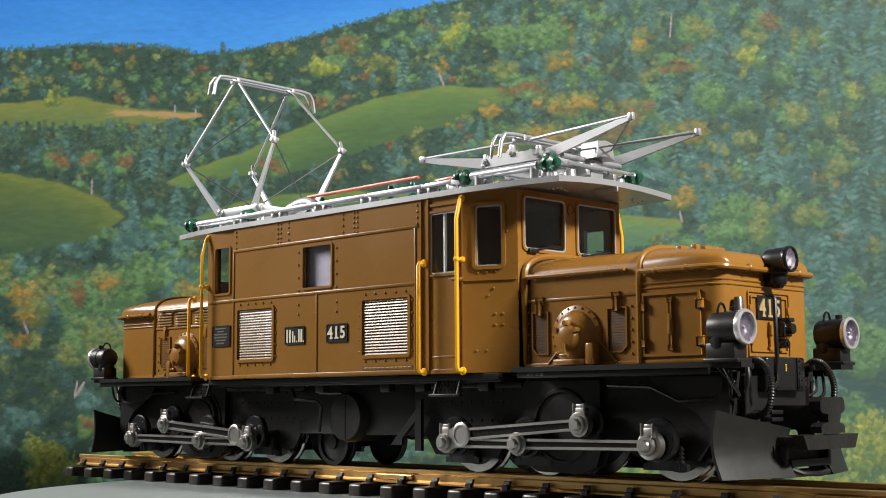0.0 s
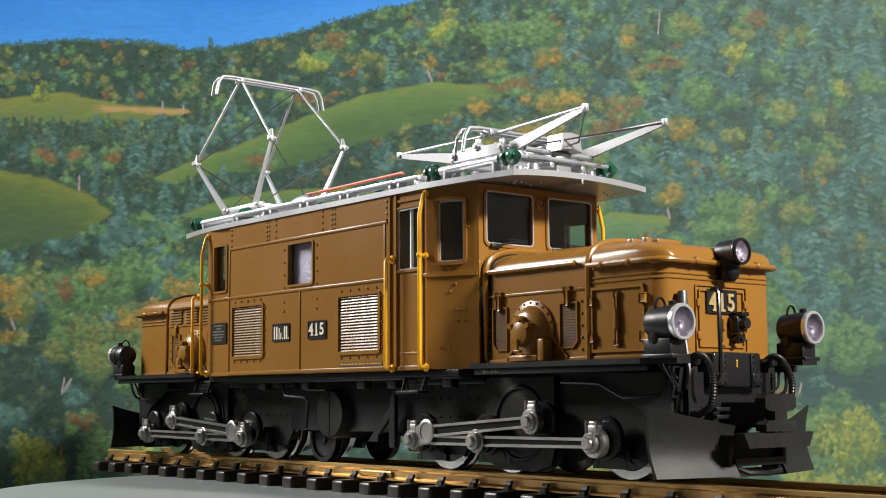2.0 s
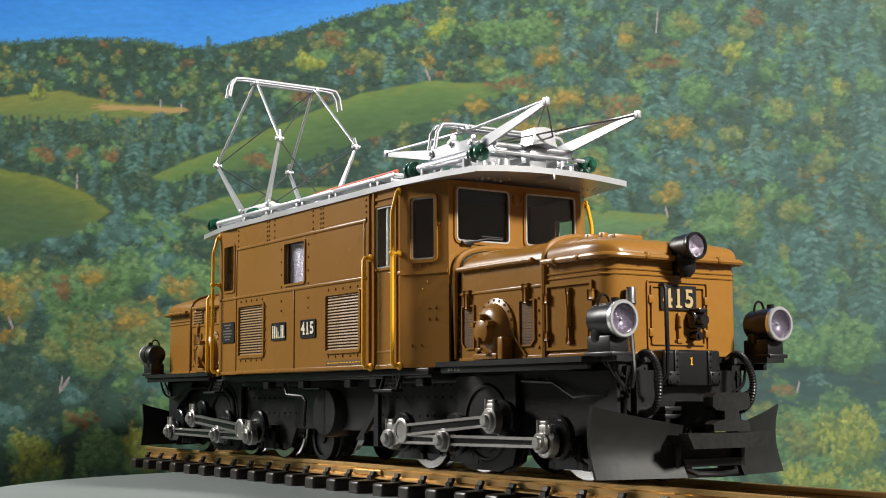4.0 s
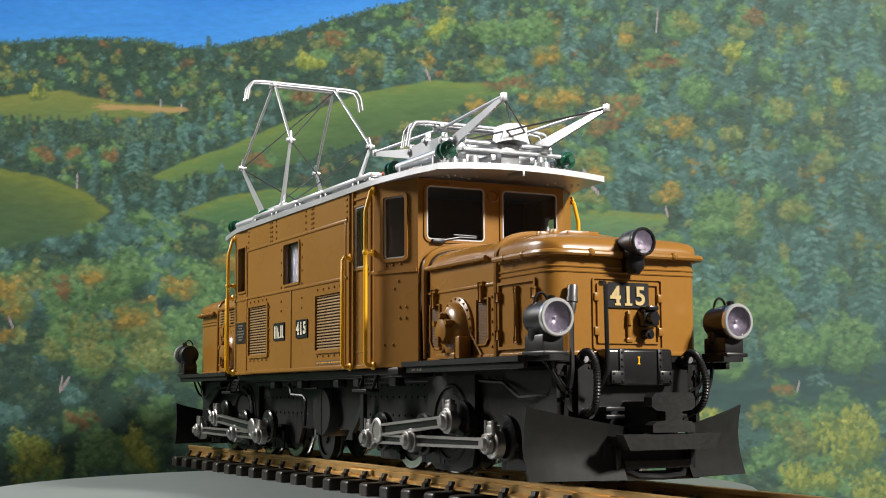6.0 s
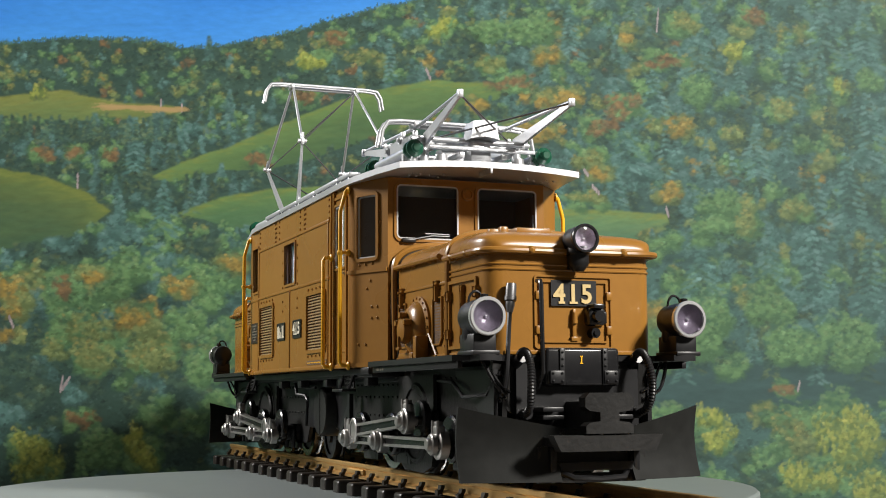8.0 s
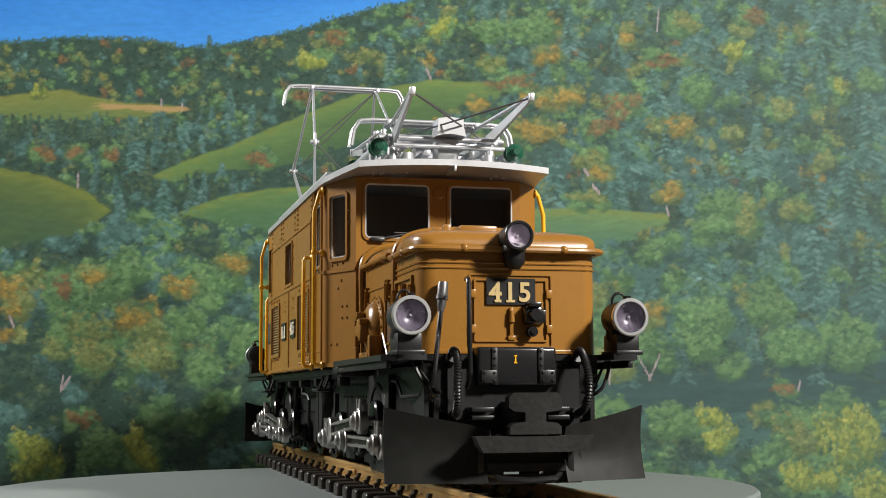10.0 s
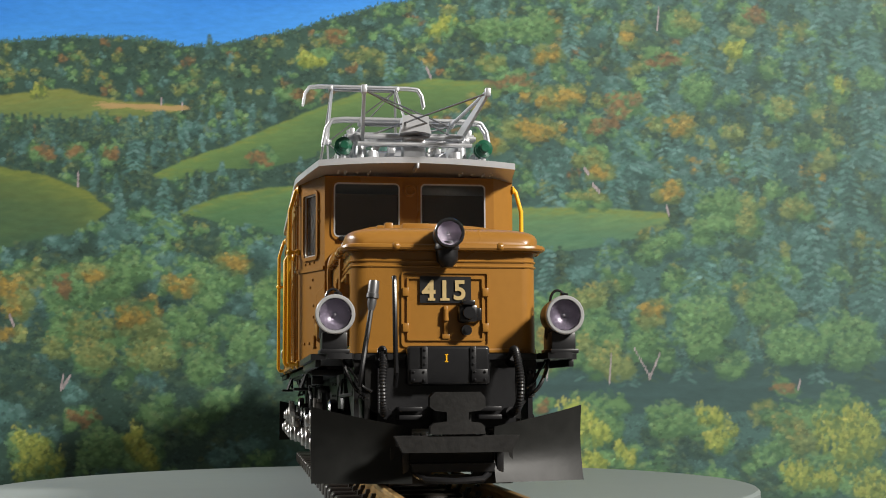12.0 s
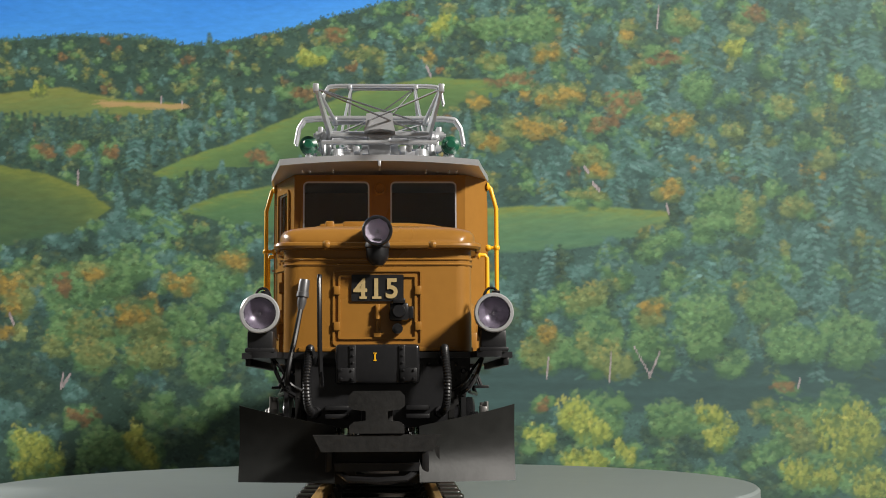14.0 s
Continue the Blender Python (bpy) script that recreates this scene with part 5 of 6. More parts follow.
    rod(bm, (269.6, 0, 72.5), (269.6, 0, 77.5), 1.4, 1.1, 10)
    box(bm, 268.2, 269.8, -1.7, 1.7, 64.6, 66.6, 0.3)
    P("latch", bm, BROWN, fd)
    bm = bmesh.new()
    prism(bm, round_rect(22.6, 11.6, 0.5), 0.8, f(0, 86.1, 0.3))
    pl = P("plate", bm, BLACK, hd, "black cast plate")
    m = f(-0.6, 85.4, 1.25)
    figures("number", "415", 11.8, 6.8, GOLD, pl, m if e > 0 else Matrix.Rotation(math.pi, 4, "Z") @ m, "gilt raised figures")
    bm = bmesh.new()
    box(bm, 268, 274, 5, 13.5, 71.5, 79.5, 1.4)
    box(bm, 268, 276, 6.5, 12, 79, 81.2, 0.6)
    rod(bm, (274, 9.2, 75.6), (276.8, 9.2, 75.6), 3.0, 2.6, 14)
    rod(bm, (269, 8.6, 68.2), (273.5, 8.6, 68.2), 2.3, seg=14)
    rod(bm, (273.5, 8.6, 68.2), (274.3, 8.6, 68.2), 1.2, seg=10)
    box(bm, 268, 271, 13, 15.6, 72.5, 78, 0.5)
    P("socket", bm, BLACK_GLOSS, hd, "black electrical socket")
    bm = bmesh.new()
    tube(bm, [(280, -23.4, 44), (286, -23.6, 50), (286.6, -24.0, 60), (286.6, -24.3, 88.2), (285.6, -24.3, 89.8), (282.5, -24.3, 90)], 1.05, 8)
    P("heater_pipe", bm, BLACK_GLOSS, hd, "black upright pipe")
    bm = bmesh.new()
    turned(bm, [(0, 0), (2.2, 0), (2.4, 1.4), (2.4, 5.5), (2.7, 5.7), (2.7, 7.6), (2.0, 8), (2.0, 10), (1.3, 13), (0, 13)], axis_m((271, -31.4, 89.5), (0.1, -0.12, -1)), 16)
    jc = P("jumper_plug", bm, DULL_STEEL, hd, "grey metal cable plug")
    bm = bmesh.new()
    tube(bm, curve([(272.2, -32.8, 78), (275, -34.8, 66), (279, -37.4, 52), (278, -38.2, 44)], 5), 1.1, 8)
    P("jumper_cable", bm, BLACK, jc, "grey-black cable")
    # headlights
    headlight(loco, e, 0.0, 109.6, 6.6, True)
    for y in (-49.2, 49.2):
        headlight(loco, e, y, 74.2, 8.4, False)


def headlight(loco, e, y, z, r, top):
    P = lambda name, bm, mat, parent, label="": part(name, at_end(bm, e), mat, parent, label)
    x0, x1 = (268.5, 282.5) if top else (268, 287)
    m = axis_m((x0, y, z), (1, 0, 0))
    L = x1 - x0
    bm = bmesh.new()
    turned(bm, [(0, -1.2), (r * 0.5, -0.8), (r * 0.82, 0.6), (r * 0.88, 2), (r * 0.88, L * 0.45), (r * 0.93, L * 0.46), (r * 0.93, L - 2.2), (r * 0.8, L - 2.2), (r * 0.8, L - 3)], m, 32)
    if top:
        turned(bm, [(0, -14.4), (2.4, -14.2), (3.4, -13), (4.6, -11.6), (4.9, -10), (4.9, -6.9), (5.4, -6.4), (5.4, -5.4), (4.8, -3)], Matrix.Translation((274, y, z)), 20)
        box(bm, 267.5, 272, -2.6, 2.6, z - 13, z - 5, 0.8)
    else:
        turned(bm, [(r * 0.7, -r * 0.4), (r * 0.74, -r * 1.05), (r * 0.66, -r * 1.2), (0, -r * 1.2)], Matrix.Translation((273, y, z)), 20)
        box(bm, 267, 283, y - 5.4, y + 5.4, 58.0, 67, 0.8)
        box(bm, 266, 285, y - 6.2, y + 6.2, 57.8, 59.8, 0.5)
    lamp = P("headlight", bm, BLACK, loco, "black lamp housing" if top else "black lamp housing with a silver ring")
    bm = bmesh.new()
    turned(bm, [(r * 0.8, L - 4), (r * 0.98, L - 2.6), (r, L - 1.4), (r, L - 0.5), (r * 0.95, L), (r * 0.82, L), (r * 0.80, L - 0.6), (r * 0.80, L - 4)], m, 36)
    P("ring", bm, BLACK_GLOSS if top else CHROME, lamp, "black rim" if top else "bright silver ring")
    bm = bmesh.new()
    turned(bm, [(r * 0.8, L - 1.6), (r * 0.66, L - 3.6), (r * 0.36, L - 5.6), (0, L - 6.2)], m, 9)
    P("reflector", bm, REFLECTOR_TOP_LIT if top else REFLECTOR, lamp, "mauve-grey reflector")
    bm = bmesh.new()
    turned(bm, [(0, L - 6.3), (0.7, L - 6.1), (0.7, L - 5.2), (0.4, L - 4.6), (0, L - 4.4)], m, 10)
    P("bulb", bm, CHROME, lamp, "small bright bulb")
    bm = bmesh.new()
    turned(bm, [(r * 0.8, L - 1.0), (r * 0.5, L - 0.5), (0, L - 0.25), (0, L - 0.55), (r * 0.5, L - 0.8), (r * 0.8, L - 1.25)], m, 28)
    g = P("lens", bm, LENS, lamp, "clear lamp glass")
    g.visible_shadow = False
    if not top:
        bm = bmesh.new()
        tube(bm, [(273, y + 3.4 * math.cos(a), z + r * 0.78 + 5.0 * math.sin(a)) for a in np.linspace(-0.2, math.pi + 0.2, 11)], 0.6, 6)
        turned(bm, [(1.8, 0), (1.8, 3), (0, 3.4)], Matrix.Translation((279, y + 1.5, z + r * 0.8)), 10)
        P("carrying_loop", bm, BLACK_GLOSS, lamp)
        bm = bmesh.new()
        tube(bm, curve([(270, y * 0.93, 58), (273, y * 0.88, 50), (275, y * 0.80, 43), (272, y * 0.72, 40)], 5), 0.9, 6)
        tube(bm, curve([(266, y * 0.95, 58), (270, y * 0.84, 51), (272, y * 0.76, 45), (270, y * 0.66, 42)], 5), 0.7, 6)
        P("cable", bm, BLACK_GLOSS, lamp, "black lamp cable")


def front_gear(loco, e):
    """Footplate, buffer beam, snow plough, coupler and hoses at one end."""
    P = lambda name, bm, mat, parent=loco, label="": part(name, at_end(bm, e), mat, parent, label)
    bm = bmesh.new()
    o = [(148, -58.5), (268, -58.5), (274, -52.5), (285, -52.5), (286, -49), (284, -42), (270.5, -40), (270.5, 40), (284, 42), (286, 49), (285, 52.5), (274, 52.5), (268, 58.5), (148, 58.5)]
    prism(bm, o, 2.6, Matrix.Translation((0, 0, 55.6)))
    fp = P("footplate", bm, BLACK, loco, "black footplate edge")
    bm = bmesh.new()
    for s in (-1, 1):
        box(bm, 150, 270, s * 55.5 - 1.2, s * 55.5 + 1.2, 52.4, 55.7, 0.4)
    pieces("edge_angle", at_end(bm, e), BLACK, fp)
    bm = bmesh.new()
    for i, w in enumerate((2.2, 1.1, 1.6, 2.0)):
        box(bm, 157 + i * 3.1, 157 + i * 3.1 + w, -56.8, -56.72, 53.4, 54.8)
    P("writing_bar", bm, WORN, fp, "small worn marking")
    bm = bmesh.new()
    prism(bm, [(-40, 57), (-40, 44), (-33, 34), (-20, 28), (20, 28), (33, 34), (40, 44), (40, 57)], 3, facing((266, 0, 0), (0, 1, 0), (0, 0, 1)))
    rivets(bm, [(269, y, z) for y in (-34, -29, -22, 22, 29, 34) for z in (39, 46, 53)], (1, 0, 0), 0.8)
    beam = P("buffer_beam", bm, BLACK_MATT, loco, "black riveted buffer beam")
    bm = bmesh.new()
    for y in (-17, 17):
        for z in (31, 34.5):
            box(bm, 269, 282, y - 5, y + 5, z - 1, z + 1, 0.4)
    pieces("step_bar", at_end(bm, e), BLACK, beam)
    # equipment box
    bm = bmesh.new()
    box(bm, 268.5, 277.5, -18, 18, 44.4, 61.4, 1.6, 3)
    eb = P("equipment_box", bm, BLACK_GLOSS, loco, "gloss black equipment box marked I")
    bm = bmesh.new()
    for y in (-10.5, 10.5):
        box(bm, 277.5, 278.3, y - 1.3, y + 1.3, 45, 61, 0.3)
    for y in (-13.2, 13.2):
        box(bm, 277.3, 279, y - 3.6, y + 3.6, 45.6, 51.4, 0.6)
        rivets(bm, [(279, y + d, z) for d in (-2.2, 2.2) for z in (46.8, 50.2)], (1, 0, 0), 0.6)
    rivets(bm, [(278.3, y, z) for y in (-10.5, 10.5) for z in (53.5, 56.5, 59.5)], (1, 0, 0), 0.6)
    P("strap", bm, BLACK, eb)
    bm = bmesh.new()
    box(bm, 277.4, 277.8, -1.3, -0.7, 54.6, 57.6)
    box(bm, 277.4, 277.8, -1.7, -0.3, 57.3, 57.8)
    box(bm, 277.4, 277.8, -1.7, -0.3, 54.3, 54.8)
    P("end_mark", bm, YELLOW, eb, "yellow figure one")
    # brake hoses
    for y in (-28.6, 28.6):
        bm = bmesh.new()
        pts = curve([(271, y, 57.0), (276, y, 59.6), (281, y, 58.4), (285, y * 1.01, 53), (286.5, y * 1.03, 46), (285, y * 1.02, 38), (280, y * 0.99, 33.5), (270, y * 0.95, 32.4)], 12)
        tube(bm, pts, [1.85 if i % 2 else 1.5 for i in range(len(pts))], 10)
        hs = P("brake_hose", bm, BLACK, loco, "black corrugated brake hose")
        bm = bmesh.new()
        rod(bm, (268, y, 54.6), (275, y, 57.2), 2.5, seg=12)
        rod(bm, (268, y * 0.9, 32.4), (277, y * 0.95, 32.7), 2.5, seg=12)
        pieces("hose_joint", at_end(bm, e), BLACK, hs)
    # coupler pad
    bm = bmesh.new()
    o = [(-11.5, 2.5), (-11.5, 6.5), (-9.5, 8.6), (9.5, 8.6), (11.5, 6.5), (11.5, 2.5), (9.5, 1), (4.5, 0.4), (4.5, -3.4), (9.5, -4), (11.2, -5.4), (11.2, -8.6), (-11.2, -8.6), (-11.2, -5.4), (-9.5, -4), (-4.5, -3.4), (-4.5, 0.4), (-9.5, 1)]
    prism(bm, o, 6, facing((295.5, 0, 33), (0, 1, 0), (0, 0, 1)))
    box(bm, 269, 297, -6.5, 6.5, 26, 38, 1.2)
    P("coupler", bm, BLACK_MATT, loco, "flat black centre coupler")
    # plough
    for s in (-1, 1):
        bm = bmesh.new()
        rows, nu, nv = [], 10, 8
        for side in (0, 1):
            g = []
            for i in range(nu):
                u = i / (nu - 1)
                col = []
                for j in range(nv):
                    v = j / (nv - 1)
                    y = 58.5 - 41 * u
                    top = 35.0 - 8.0 * u + 0.8 * (1 - u) ** 4
                    low = 3.8 + 0.2 * u
                    z = low + (top - low) * v
                    x = 275 + 14 * u ** 0.9 - 3.5 * math.sin(math.pi * v) + 2.0 * (1 - v) - side * 1.6
                    col.append(bm.verts.new((x, s * y, z)))
                g.append(col)
            rows.append(g)
        for g in rows:
            for i in range(nu - 1):
                for j in range(nv - 1):
                    bm.faces.new((g[i][j], g[i + 1][j], g[i + 1][j + 1], g[i][j + 1]))
        a, b = rows
        edge = [(i, 0) for i in range(nu)] + [(nu - 1, j) for j in range(1, nv)] + [(i, nv - 1) for i in range(nu - 2, -1, -1)] + [(0, j) for j in range(nv - 2, 0, -1)]
        for (i, j), (k, l) in zip(edge, edge[1:] + edge[:1]):
            bm.faces.new((a[i][j], a[k][l], b[k][l], b[i][j]))
        P("plough_blade", bm, BLACK_WORN, loco, "scuffed black snow plough blade")
    bm = bmesh.new()
    prism(bm, [(-26, 23.8), (26, 23.8), (22.5, 17), (-22.5, 17)], 6, facing((294.5, 0, 0), (0, 1, 0), (0, 0, 1)))
    box(bm, 272, 296, -24, 24, 19, 23, 0.6)
    st = P("plough_step", bm, BLACK_MATT, loco, "rough black step over the plough")
    bm = bmesh.new()
    prism(bm, [(-18, 12), (-17, 8.5), (17, 8.5), (18, 12)], 3, facing((286, 0, 0), (0, 1, 0), (0, 0, 1)))
    tube(bm, [(286, -16, 8), (291, -12, 5.6), (293, 0, 5.0), (291, 12, 5.6), (286, 16, 8)], 1.4, 8)
    for s in (-1, 1):
        box(bm, 270, 288, s * 20 - 1.5, s * 20 + 1.5, 8, 22, 0.5)
    P("coupler_bow", bm, BLACK, st)
    # black plate added to darken the opening between the blades
    bm = bmesh.new()
    holed_wall(bm, -26, 26, 3.2, 18.5, [(-9, 9, 7.2, 8.6)], 2.0, facing((282.5, 0, 0), (0, 1, 0), (0, 0, 1)))
    P("apron", bm, BLACK_MATT, st, "dull black plate added in the dark opening between the blades")
    bm = bmesh.new()
    for y, z in ((-37, 50), (-37, 40), (37, 50), (37, 40), (-13, 40), (13, 40), (-24, 36), (24, 36)):
        turned(bm, [(0, 0), (1.3, 0), (1.3, 1.0), (0.8, 1.5), (0, 1.6)], axis_m((269, y, z), (1, 0, 0)), 6)
    pieces("bolt", at_end(bm, e), BLACK_GLOSS, beam)


def wheel(loco, x, r, y, name="wheel", rim=None):
    for s in (-1, 1):
        bm = bmesh.new()
        m = axis_m((x, s * y, r), (0, s, 0))
        turned(bm, [(0, -2), (4, -2), (4.2, -1), (r * 0.80, -1.2), (r * 0.82, 0.8), (r * 0.8, 1.6), (4.6, 2.6), (4.4, 4), (0, 4)], m, 28)
        wh = part(name, bm, BLACK, loco, "black wheel centre")
        bm = bmesh.new()
        turned(bm, [(r * 0.8, -1.4), (r * 1.06, -3.6), (r * 1.08, -3.0), (r * 1.06, -2.0), (r, -1.4), (r * 0.985, 3), (r * 0.8, 3)], m, 40)
        part("tyre", bm, rim or TYRE, wh, "dark tyre" if rim else "polished steel tyre")


def rod_end(bm, x, y, z, w, h, s):
    prism(bm, round_rect(w, h, min(w, h) * 0.42, 5), 3.2, facing((x, y - s * 1.6, z), (-s, 0, 0), (0, 0, 1)))


def connecting_rod(loco, s, a, b, ra, rb, y, h0=6.0):
    """A fluted rod between two eyes."""
    bm = bmesh.new()
    a, b = Vector((a[0], s * y, a[1])), Vector((b[0], s * y, b[1]))
    d = (b - a).normalized()
    up = Vector((-d.z, 0, d.x)) if d.x > 0 else Vector((d.z, 0, -d.x))
    n = Vector((0, s, 0))
    L = (b - a).length
    for off, h, t0, t1 in ((h0 / 2 - 0.7, 1.4, 1.7, -1.7), (-h0 / 2 + 0.7, 1.4, 1.7, -1.7), (0, h0 - 2.2, 0.5, -1.6)):
        ring = []
        for p, k in ((a + d * ra * 0.8, 1.0), (b - d * rb * 0.8, 0.86)):
            c = p + up * off * k
            ring.append([bm.verts.new(c + up * h / 2 * u + n * v) for u, v in ((1, t0), (1, t1), (-1, t1), (-1, t0))])
        for k in range(4):
            bm.faces.new((ring[0][k], ring[0][(k + 1) % 4], ring[1][(k + 1) % 4], ring[1][k]))
        bm.faces.new(ring[0]), bm.faces.new(ring[1])
        if off == 0:
            for f in {f for rr in ring for v in rr for f in v.link_faces}:
                f.material_index = 1
    for c, r in ((a, ra), (b, rb)):
        turned(bm, [(0, -2.2), (r, -2.2), (r, 1.8), (r * 0.9, 2.3), (r * 0.7, 2.3), (r * 0.7, 1.9), (0, 1.9)], axis_m(c, n), 24)
    return part("connecting_rod", bm, [STEEL, BLACK_GLOSS], loco, "bright nickelled connecting rod")


def crank_pin(loco, s, x, y, z, head=True):
    bm = bmesh.new()
    turned(bm, [(0, -14), (2.4, -14), (2.4, 2), (4.9, 2), (4.9, 4.0), (4.4, 4.5), (3.2, 4.5), (3.0, 5.6), (2.4, 6.2), (0, 6.2)], axis_m((x, s * y, z), (0, s, 0)), 12)
    if head:
        box(bm, x - 4.2, x + 4.2, s * y - 1.8, s * y + 1.8, z + 3.5, z + 8.6, 0.6)
        box(bm, x - 2.6, x + 2.6, s * y - 1.6, s * y + 1.6, z + 8.4, z + 10.4, 0.5)
        for d in (-3.4, 3.4):
            rod(bm, (x + d, s * (y + 1.6), z + 4), (x + d, s * (y + 1.6), z + 10.8), 0.8, seg=8)
    part("crank_pin", bm, STEEL, loco, "bright crank pin with oil cup")


def bogie(loco, e, drop):
    """Frame, wheels and rods of one powered bogie; drop lowers the rods on the near side."""
    P = lambda name, bm, mat, parent=loco, label="": part(name, at_end(bm, e), mat, parent, label)
    pins = {"a": (92, 17.6), "b": (145.5, 17.8), "c": (231, 18.5), "j": (188.5, 28.4)}
    bg = thing("bogie", "", "")
    bg.parent = loco
    for x in (92, 145, 231):
        wheel(bg, e * x, 22.0, 23.0)
    for s in (-1, 1):
        bm = bmesh.new()
        sq = facing((0, s * 33, 0), (1, 0, 0), (0, 0, 1))
        prism(bm, [(50, 50), (50, 24), (60, 20), (67, 10), (116, 9), (122, 18), (134, 18), (138, 6), (150, 2.5), (182, 2.5), (192, 8), (196, 20), (212, 12), (248, 11), (258, 24), (268, 30), (272, 54), (140, 54), (136, 50)], 2.4, sq)
        P("frame_plate", bm, BLACK_MATT, bg, "dull black riveted frame plate")
        bm = bmesh.new()
        prism(bm, [(138.5, 51), (138.5, 8), (148, 3), (176, 2.5), (188, 6), (191, 14), (191, 51)], 2.0, facing((0, s * 36.6, 0), (1, 0, 0), (0, 0, 1)))
        turned(bm, [(20.4, 0), (20.4, 1.6), (19.4, 2.6), (18.0, 2.6), (17.4, 0.9), (15.6, 0.9), (15.0, 1.9), (0, 2.1)], axis_m((165.5, s * 37, 27), (0, s, 0)), 48)
        turned(bm, [(23, 0), (23, 0.4), (21.6, 0.5), (21.6, 0)], axis_m((165.5, s * 37, 27), (0, s, 0)), 48)
        for k in range(16):
            a = k * math.tau / 16
            rivets(bm, [(165.5 + 15 * math.cos(a), s * 37.8, 27 + 15 * math.sin(a))], (0, s, 0), 0.7)
        P("gear_case", bm, BLACK_MATT, bg, "dull black gear case with a round cover")
        bm = bmesh.new()
        rivets(bm, [(x, s * 35.4, z) for x in range(56, 134, 8) for z in (46.5, 40, 30)] + [(x, s * 35.4, 49) for x in range(200, 272, 7)], (0, s, 0), 0.8)
        box(bm, 52, 136, s * 36 - 1.2, s * 36 + 1.2, 48, 51, 0.4)
        tagged(P("frame_rivets", bm, BLACK, bg), kind="stuff")
        for x in (92, 145, 231):
            bm = bmesh.new()
            prism(bm, [(-9, 9), (-7, -2), (-13, -4), (-13, -7), (13, -7), (13, -4), (7, -2), (9, 9)], 3, facing((x, s * 36, 13), (1, 0, 0), (0, 0, 1)))
            rod(bm, (x, s * 34, 16), (x, s * 41, 16), 5.5, 5, 14)
            for d in (-9, 9):
                rod(bm, (x + d, s * 38, 6), (x + d, s * 38, 18), 1.2, seg=8)
                for k in range(4):
                    rod(bm, (x + d, s * 38, 10 + k * 2), (x + d, s * 38, 11 + k * 2), 2.0, seg=8)
            P("axle_box", bm, BLACK, bg, "black axle box with springs")
            bm = bmesh.new()
            turned(bm, [(0, -2), (10.5, -2), (11, -1), (11, 1.5), (10, 2.4), (0, 2.4)], axis_m((x + 1, s * 44, 21), (0, s, 0)), 28)
            P("crank_disc", bm, BLACK_GLOSS, bg, "black crank disc")
        bm = bmesh.new()
        turned(bm, [(0, -2), (9, -2), (9.5, -1), (9.5, 1.5), (8.6, 2.4), (0, 2.4)], axis_m((189, s * 44, 29), (0, s, 0)), 28)
        rod(bm, (189, s * 36, 29), (189, s * 44, 29), 5, seg=14)
        P("crank_disc", bm, BLACK_GLOSS, bg, "black crank disc")
        q = {k: (e * x, z - (drop if (s * e if e > 0 else -s * e) < 0 else 3)) for k, (x, z) in pins.items()}
        sy = s * e
        connecting_rod(bg, sy, q["a"], q["b"], 6.0, 6.2, 50.5, 5.6)
        connecting_rod(bg, sy, q["b"], q["c"], 6.2, 7.0, 50.0, 5.6)
        up = (q["a"][0] + e * 13, q["a"][1] + 4.6)
        connecting_rod(bg, sy, up, q["j"], 6.8, 6.4, 51.5, 6.6)
        bm = bmesh.new()
        va, vb = Vector(q["a"]), Vector(up)
        d = (vb - va).normalized()
        nn = Vector((-d.y, d.x))
        prism(bm, [tuple(v) for v in ((va + nn * 5.2, va - nn * 5.2, vb - nn * 5.8, vb + nn * 5.8) if sy > 0 else (va + nn * 5.2, vb + nn * 5.8, vb - nn * 5.8, va - nn * 5.2))], 3.0, facing((0, sy * 50.2, 0), (1, 0, 0), (0, 0, 1)))
        part("fork_plate", bm, STEEL, bg, "bright fork plate")
        for k, head in (("a", True), ("b", False), ("c", True), ("j", True)):
            crank_pin(bg, sy, q[k][0], 51.0, q[k][1], head)
        bm = bmesh.new()
        tube(bm, [(e * 196, sy * 38, 48), (e * 226, sy * 42, 47), (e * 244, sy * 44, 40), (e * 262, sy * 40, 41), (e * 270, sy * 38, 50)], 0.9, 6)
        part("sand_pipe", bm, BLACK, bg, "thin black pipe")
    bm = bmesh.new()
    box(bm, 60, 272, -30, 30, 26, 52)
    P("bogie_block", bm, BLACK, bg)
    for s in (-1, 1):
        bm = bmesh.new()
        prism(bm, [(224, 52), (270, 52), (270, 9), (264, 9), (261, 24), (252, 34), (238, 41), (228, 46)], 2.0, facing((0, s * 38, 0), (1, 0, 0), (0, 0, 1)))
        P("guard_iron", bm, BLACK, bg)


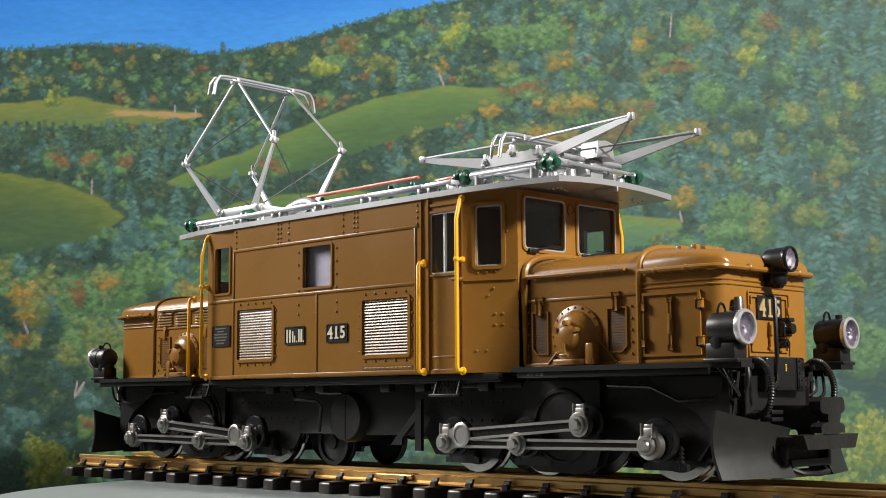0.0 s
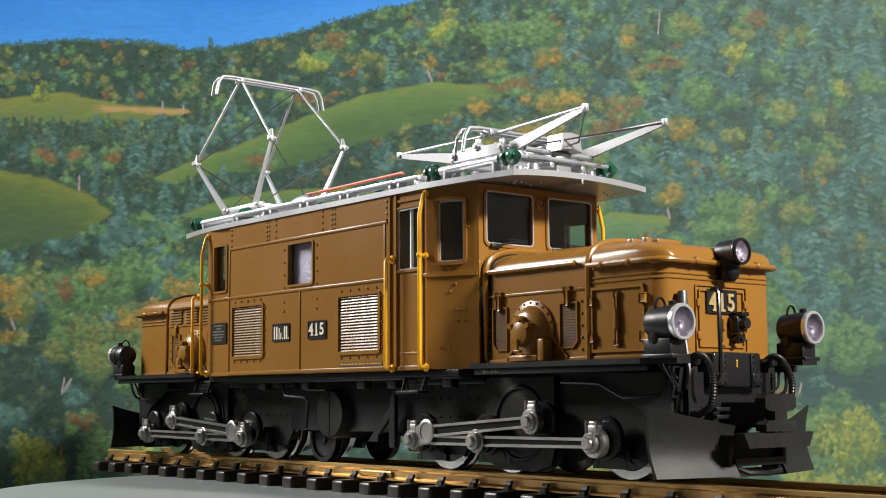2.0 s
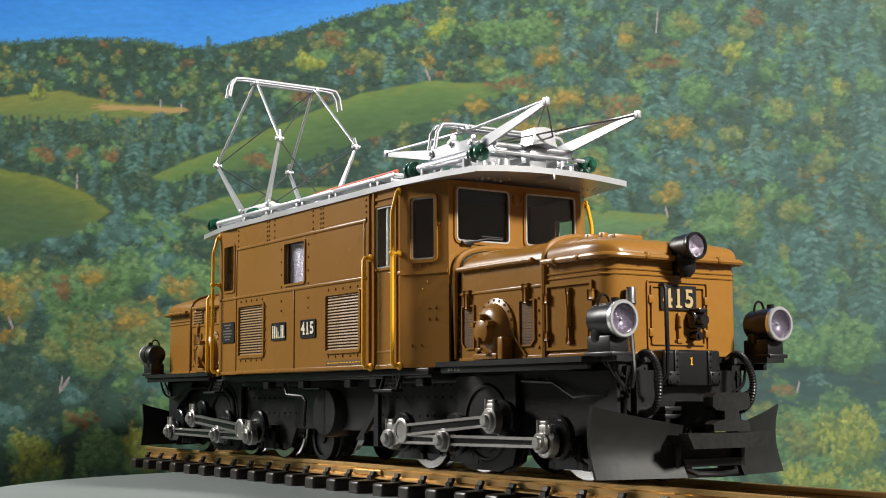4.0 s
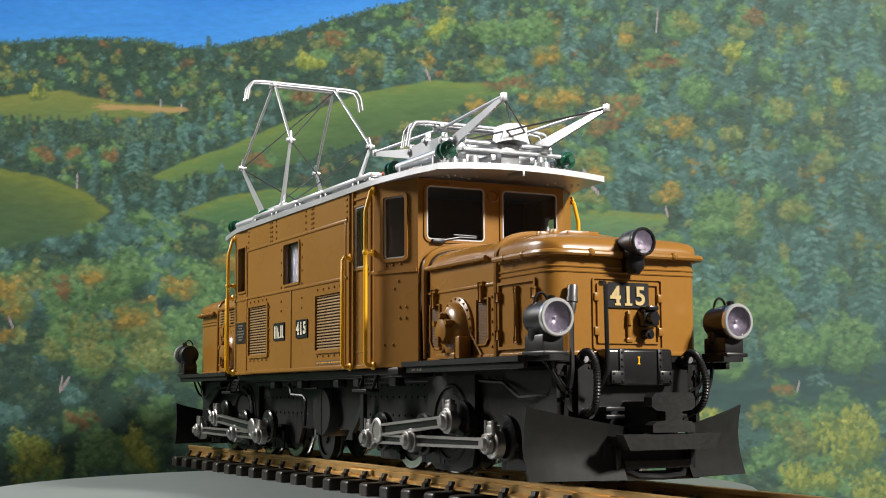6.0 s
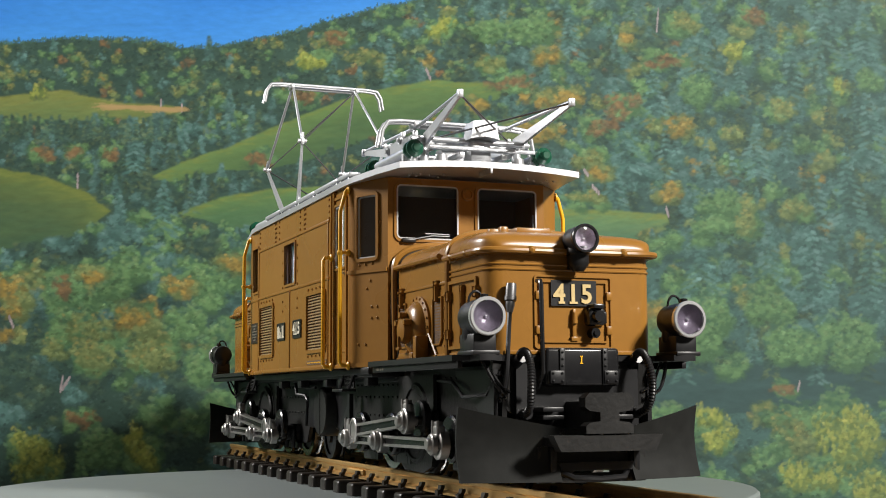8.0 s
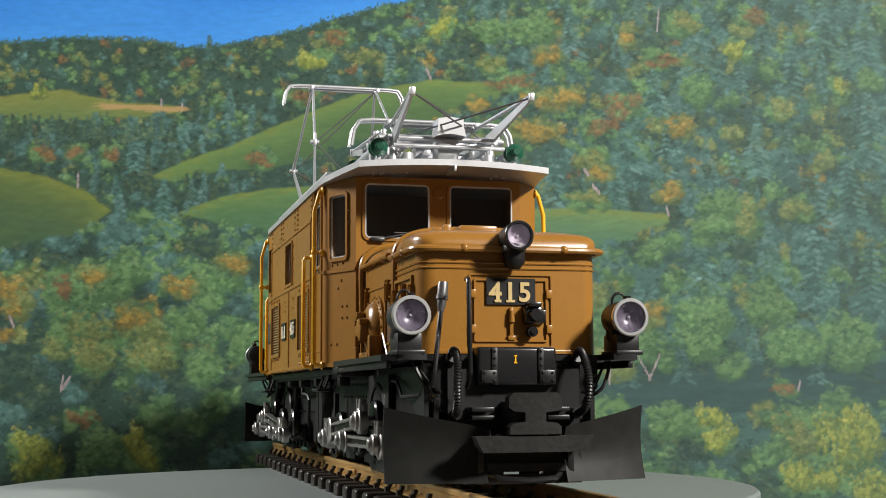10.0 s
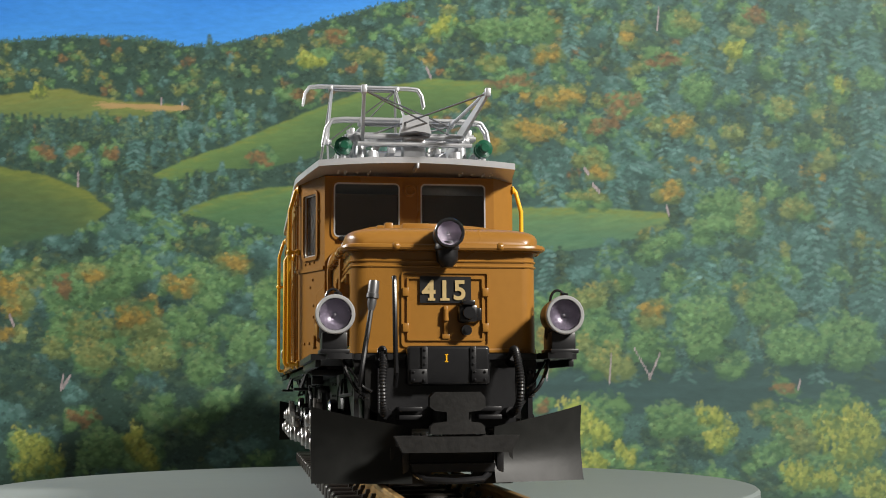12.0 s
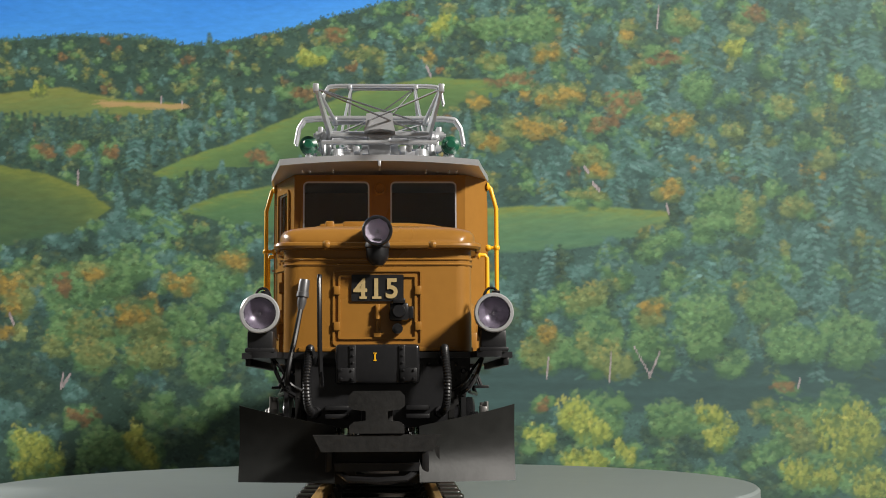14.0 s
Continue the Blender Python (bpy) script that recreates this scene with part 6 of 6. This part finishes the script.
def underframe(loco):
    bm = bmesh.new()
    box(bm, -134, 134, -52, 52, 50.5, 54, 1)
    box(bm, -62, 54, -34, 34, 20, 51, 2)
    for s in (-1, 1):
        box(bm, -134, 134, s * 52 - 2, s * 52 + 2, 52, 55.8, 0.6)
    uf = thing("underframe", "", "")
    uf.parent = loco
    pieces("frame_beam", bm, BLACK, uf, "black underframe beam")
    for s in (-1, 1):
        bm = bmesh.new()
        turned(bm, [(0, 0), (14.2, 0), (15.2, -1.5), (15.2, -24), (0, -24)], axis_m((-7.3, s * 41, 31), (0, s, 0)), 32)
        box(bm, -8, -6.6, s * 41, s * 41.5 + 0.2, 17, 45)
        part("air_tank", bm, BLACK_MATT, uf, "dark grey round tank end")
        bm = bmesh.new()
        prism(bm, [(31, 15), (36, 15), (58, 36), (58, 42), (62, 42), (62, 12), (57, 12), (57, 29), (46, 19), (46, 15)], 2.5, facing((0, s * 40, 0), (1, 0, 0), (0, 0, 1)))
        part("gusset", bm, BLACK, uf)
        bm = bmesh.new()
        tube(bm, [(-56, s * 44, 49), (-52, s * 44, 42), (-30, s * 44, 41), (-26, s * 44, 38), (-28, s * 44, 22)], 1.1, 8)
        rod(bm, (-28, s * 44, 46), (-6, s * 44, 46), 0.9, seg=8)
        part("air_pipe", bm, BLACK, uf)
        bm = bmesh.new()
        for x in (-142, 96):
            box(bm, x - 10, x + 10, s * 56 - 4, s * 56 + 4, 43, 44.6, 0.4)
            for d in (-9, 9):
                tube(bm, [(x + d, s * 52, 55), (x + d, s * 56, 44)], 0.9, 6)
        pieces("footstep", bm, BLACK, uf, "black footstep")
        bm = bmesh.new()
        for x in (-142, 96):
            tread = bmesh.new()
            box(tread, x - 9, x + 9, s * 52.6 - 0.5, s * 52.6 + 0.5, 45, 53, 0.3)
            for i in range(6):
                for j in range(3):
                    turned(tread, [(0.5, 0), (0.9, 0), (0.9, 0.4), (0.5, 0.4)], axis_m((x - 7 + i * 2.8 + (j % 2) * 1.2, s * 53.1, 46.8 + j * 2.2), (0, s, 0)), 8)
            part("perforated_plate", tread, BLACK_MATT, uf, "black perforated step plate")
        for x in (-70, -20, 40, 70, 120):
            box(bm, x - 4, x + 4, s * 48 - 3, s * 48 + 3, 46, 51, 0.8)
        pieces("bracket", bm, BLACK, uf)
    wheel(uf, -36, 15, 23, "carrying_wheel", BLACK)


def locomotive():
    loco = thing("locomotive", "brown model crocodile locomotive with silver roof and two pantographs", "model locomotive")
    body(loco)
    roof(loco)
    pantographs(loco)
    for e in (1, -1):
        hood(loco, e)
        front_gear(loco, e)
        bogie(loco, e, 0 if e > 0 else 4.6)
    underframe(loco)
    return loco


room()
backdrop()
TABLE = turntable()
TRACK = track()
LOCO = locomotive()

# The turntable's heading in degrees; it swings the side away until the nose faces the camera.
TURN = [(0, 42.36), (0.5, 40.74), (1, 39.14), (1.5, 37.58), (2, 36.05), (2.5, 34.54), (3, 33.03), (4.25, 29.1), (5.5, 25.18), (6.5, 22.13), (7.5, 19.10), (8, 17.56),
        (9.25, 13.6), (10.5, 9.68), (11.5, 6.64), (12.5, 3.58), (13.5, 0.53), (14, -1.01)]


def motions():
    heading = lambda a: pose(0, 0, 0, 0, 0, a - 90)
    walk(TABLE, [(t, heading(a)) for t, a in TURN])
    walk(TRACK, [(t, heading(a) @ pose(0.009, 0.00925, RAIL_TOP * MM)) for t, a in TURN])
    walk(LOCO, [(t, heading(a) @ pose(0.009, 0.00925, RAIL_TOP * MM)) for t, a in TURN])


motions()
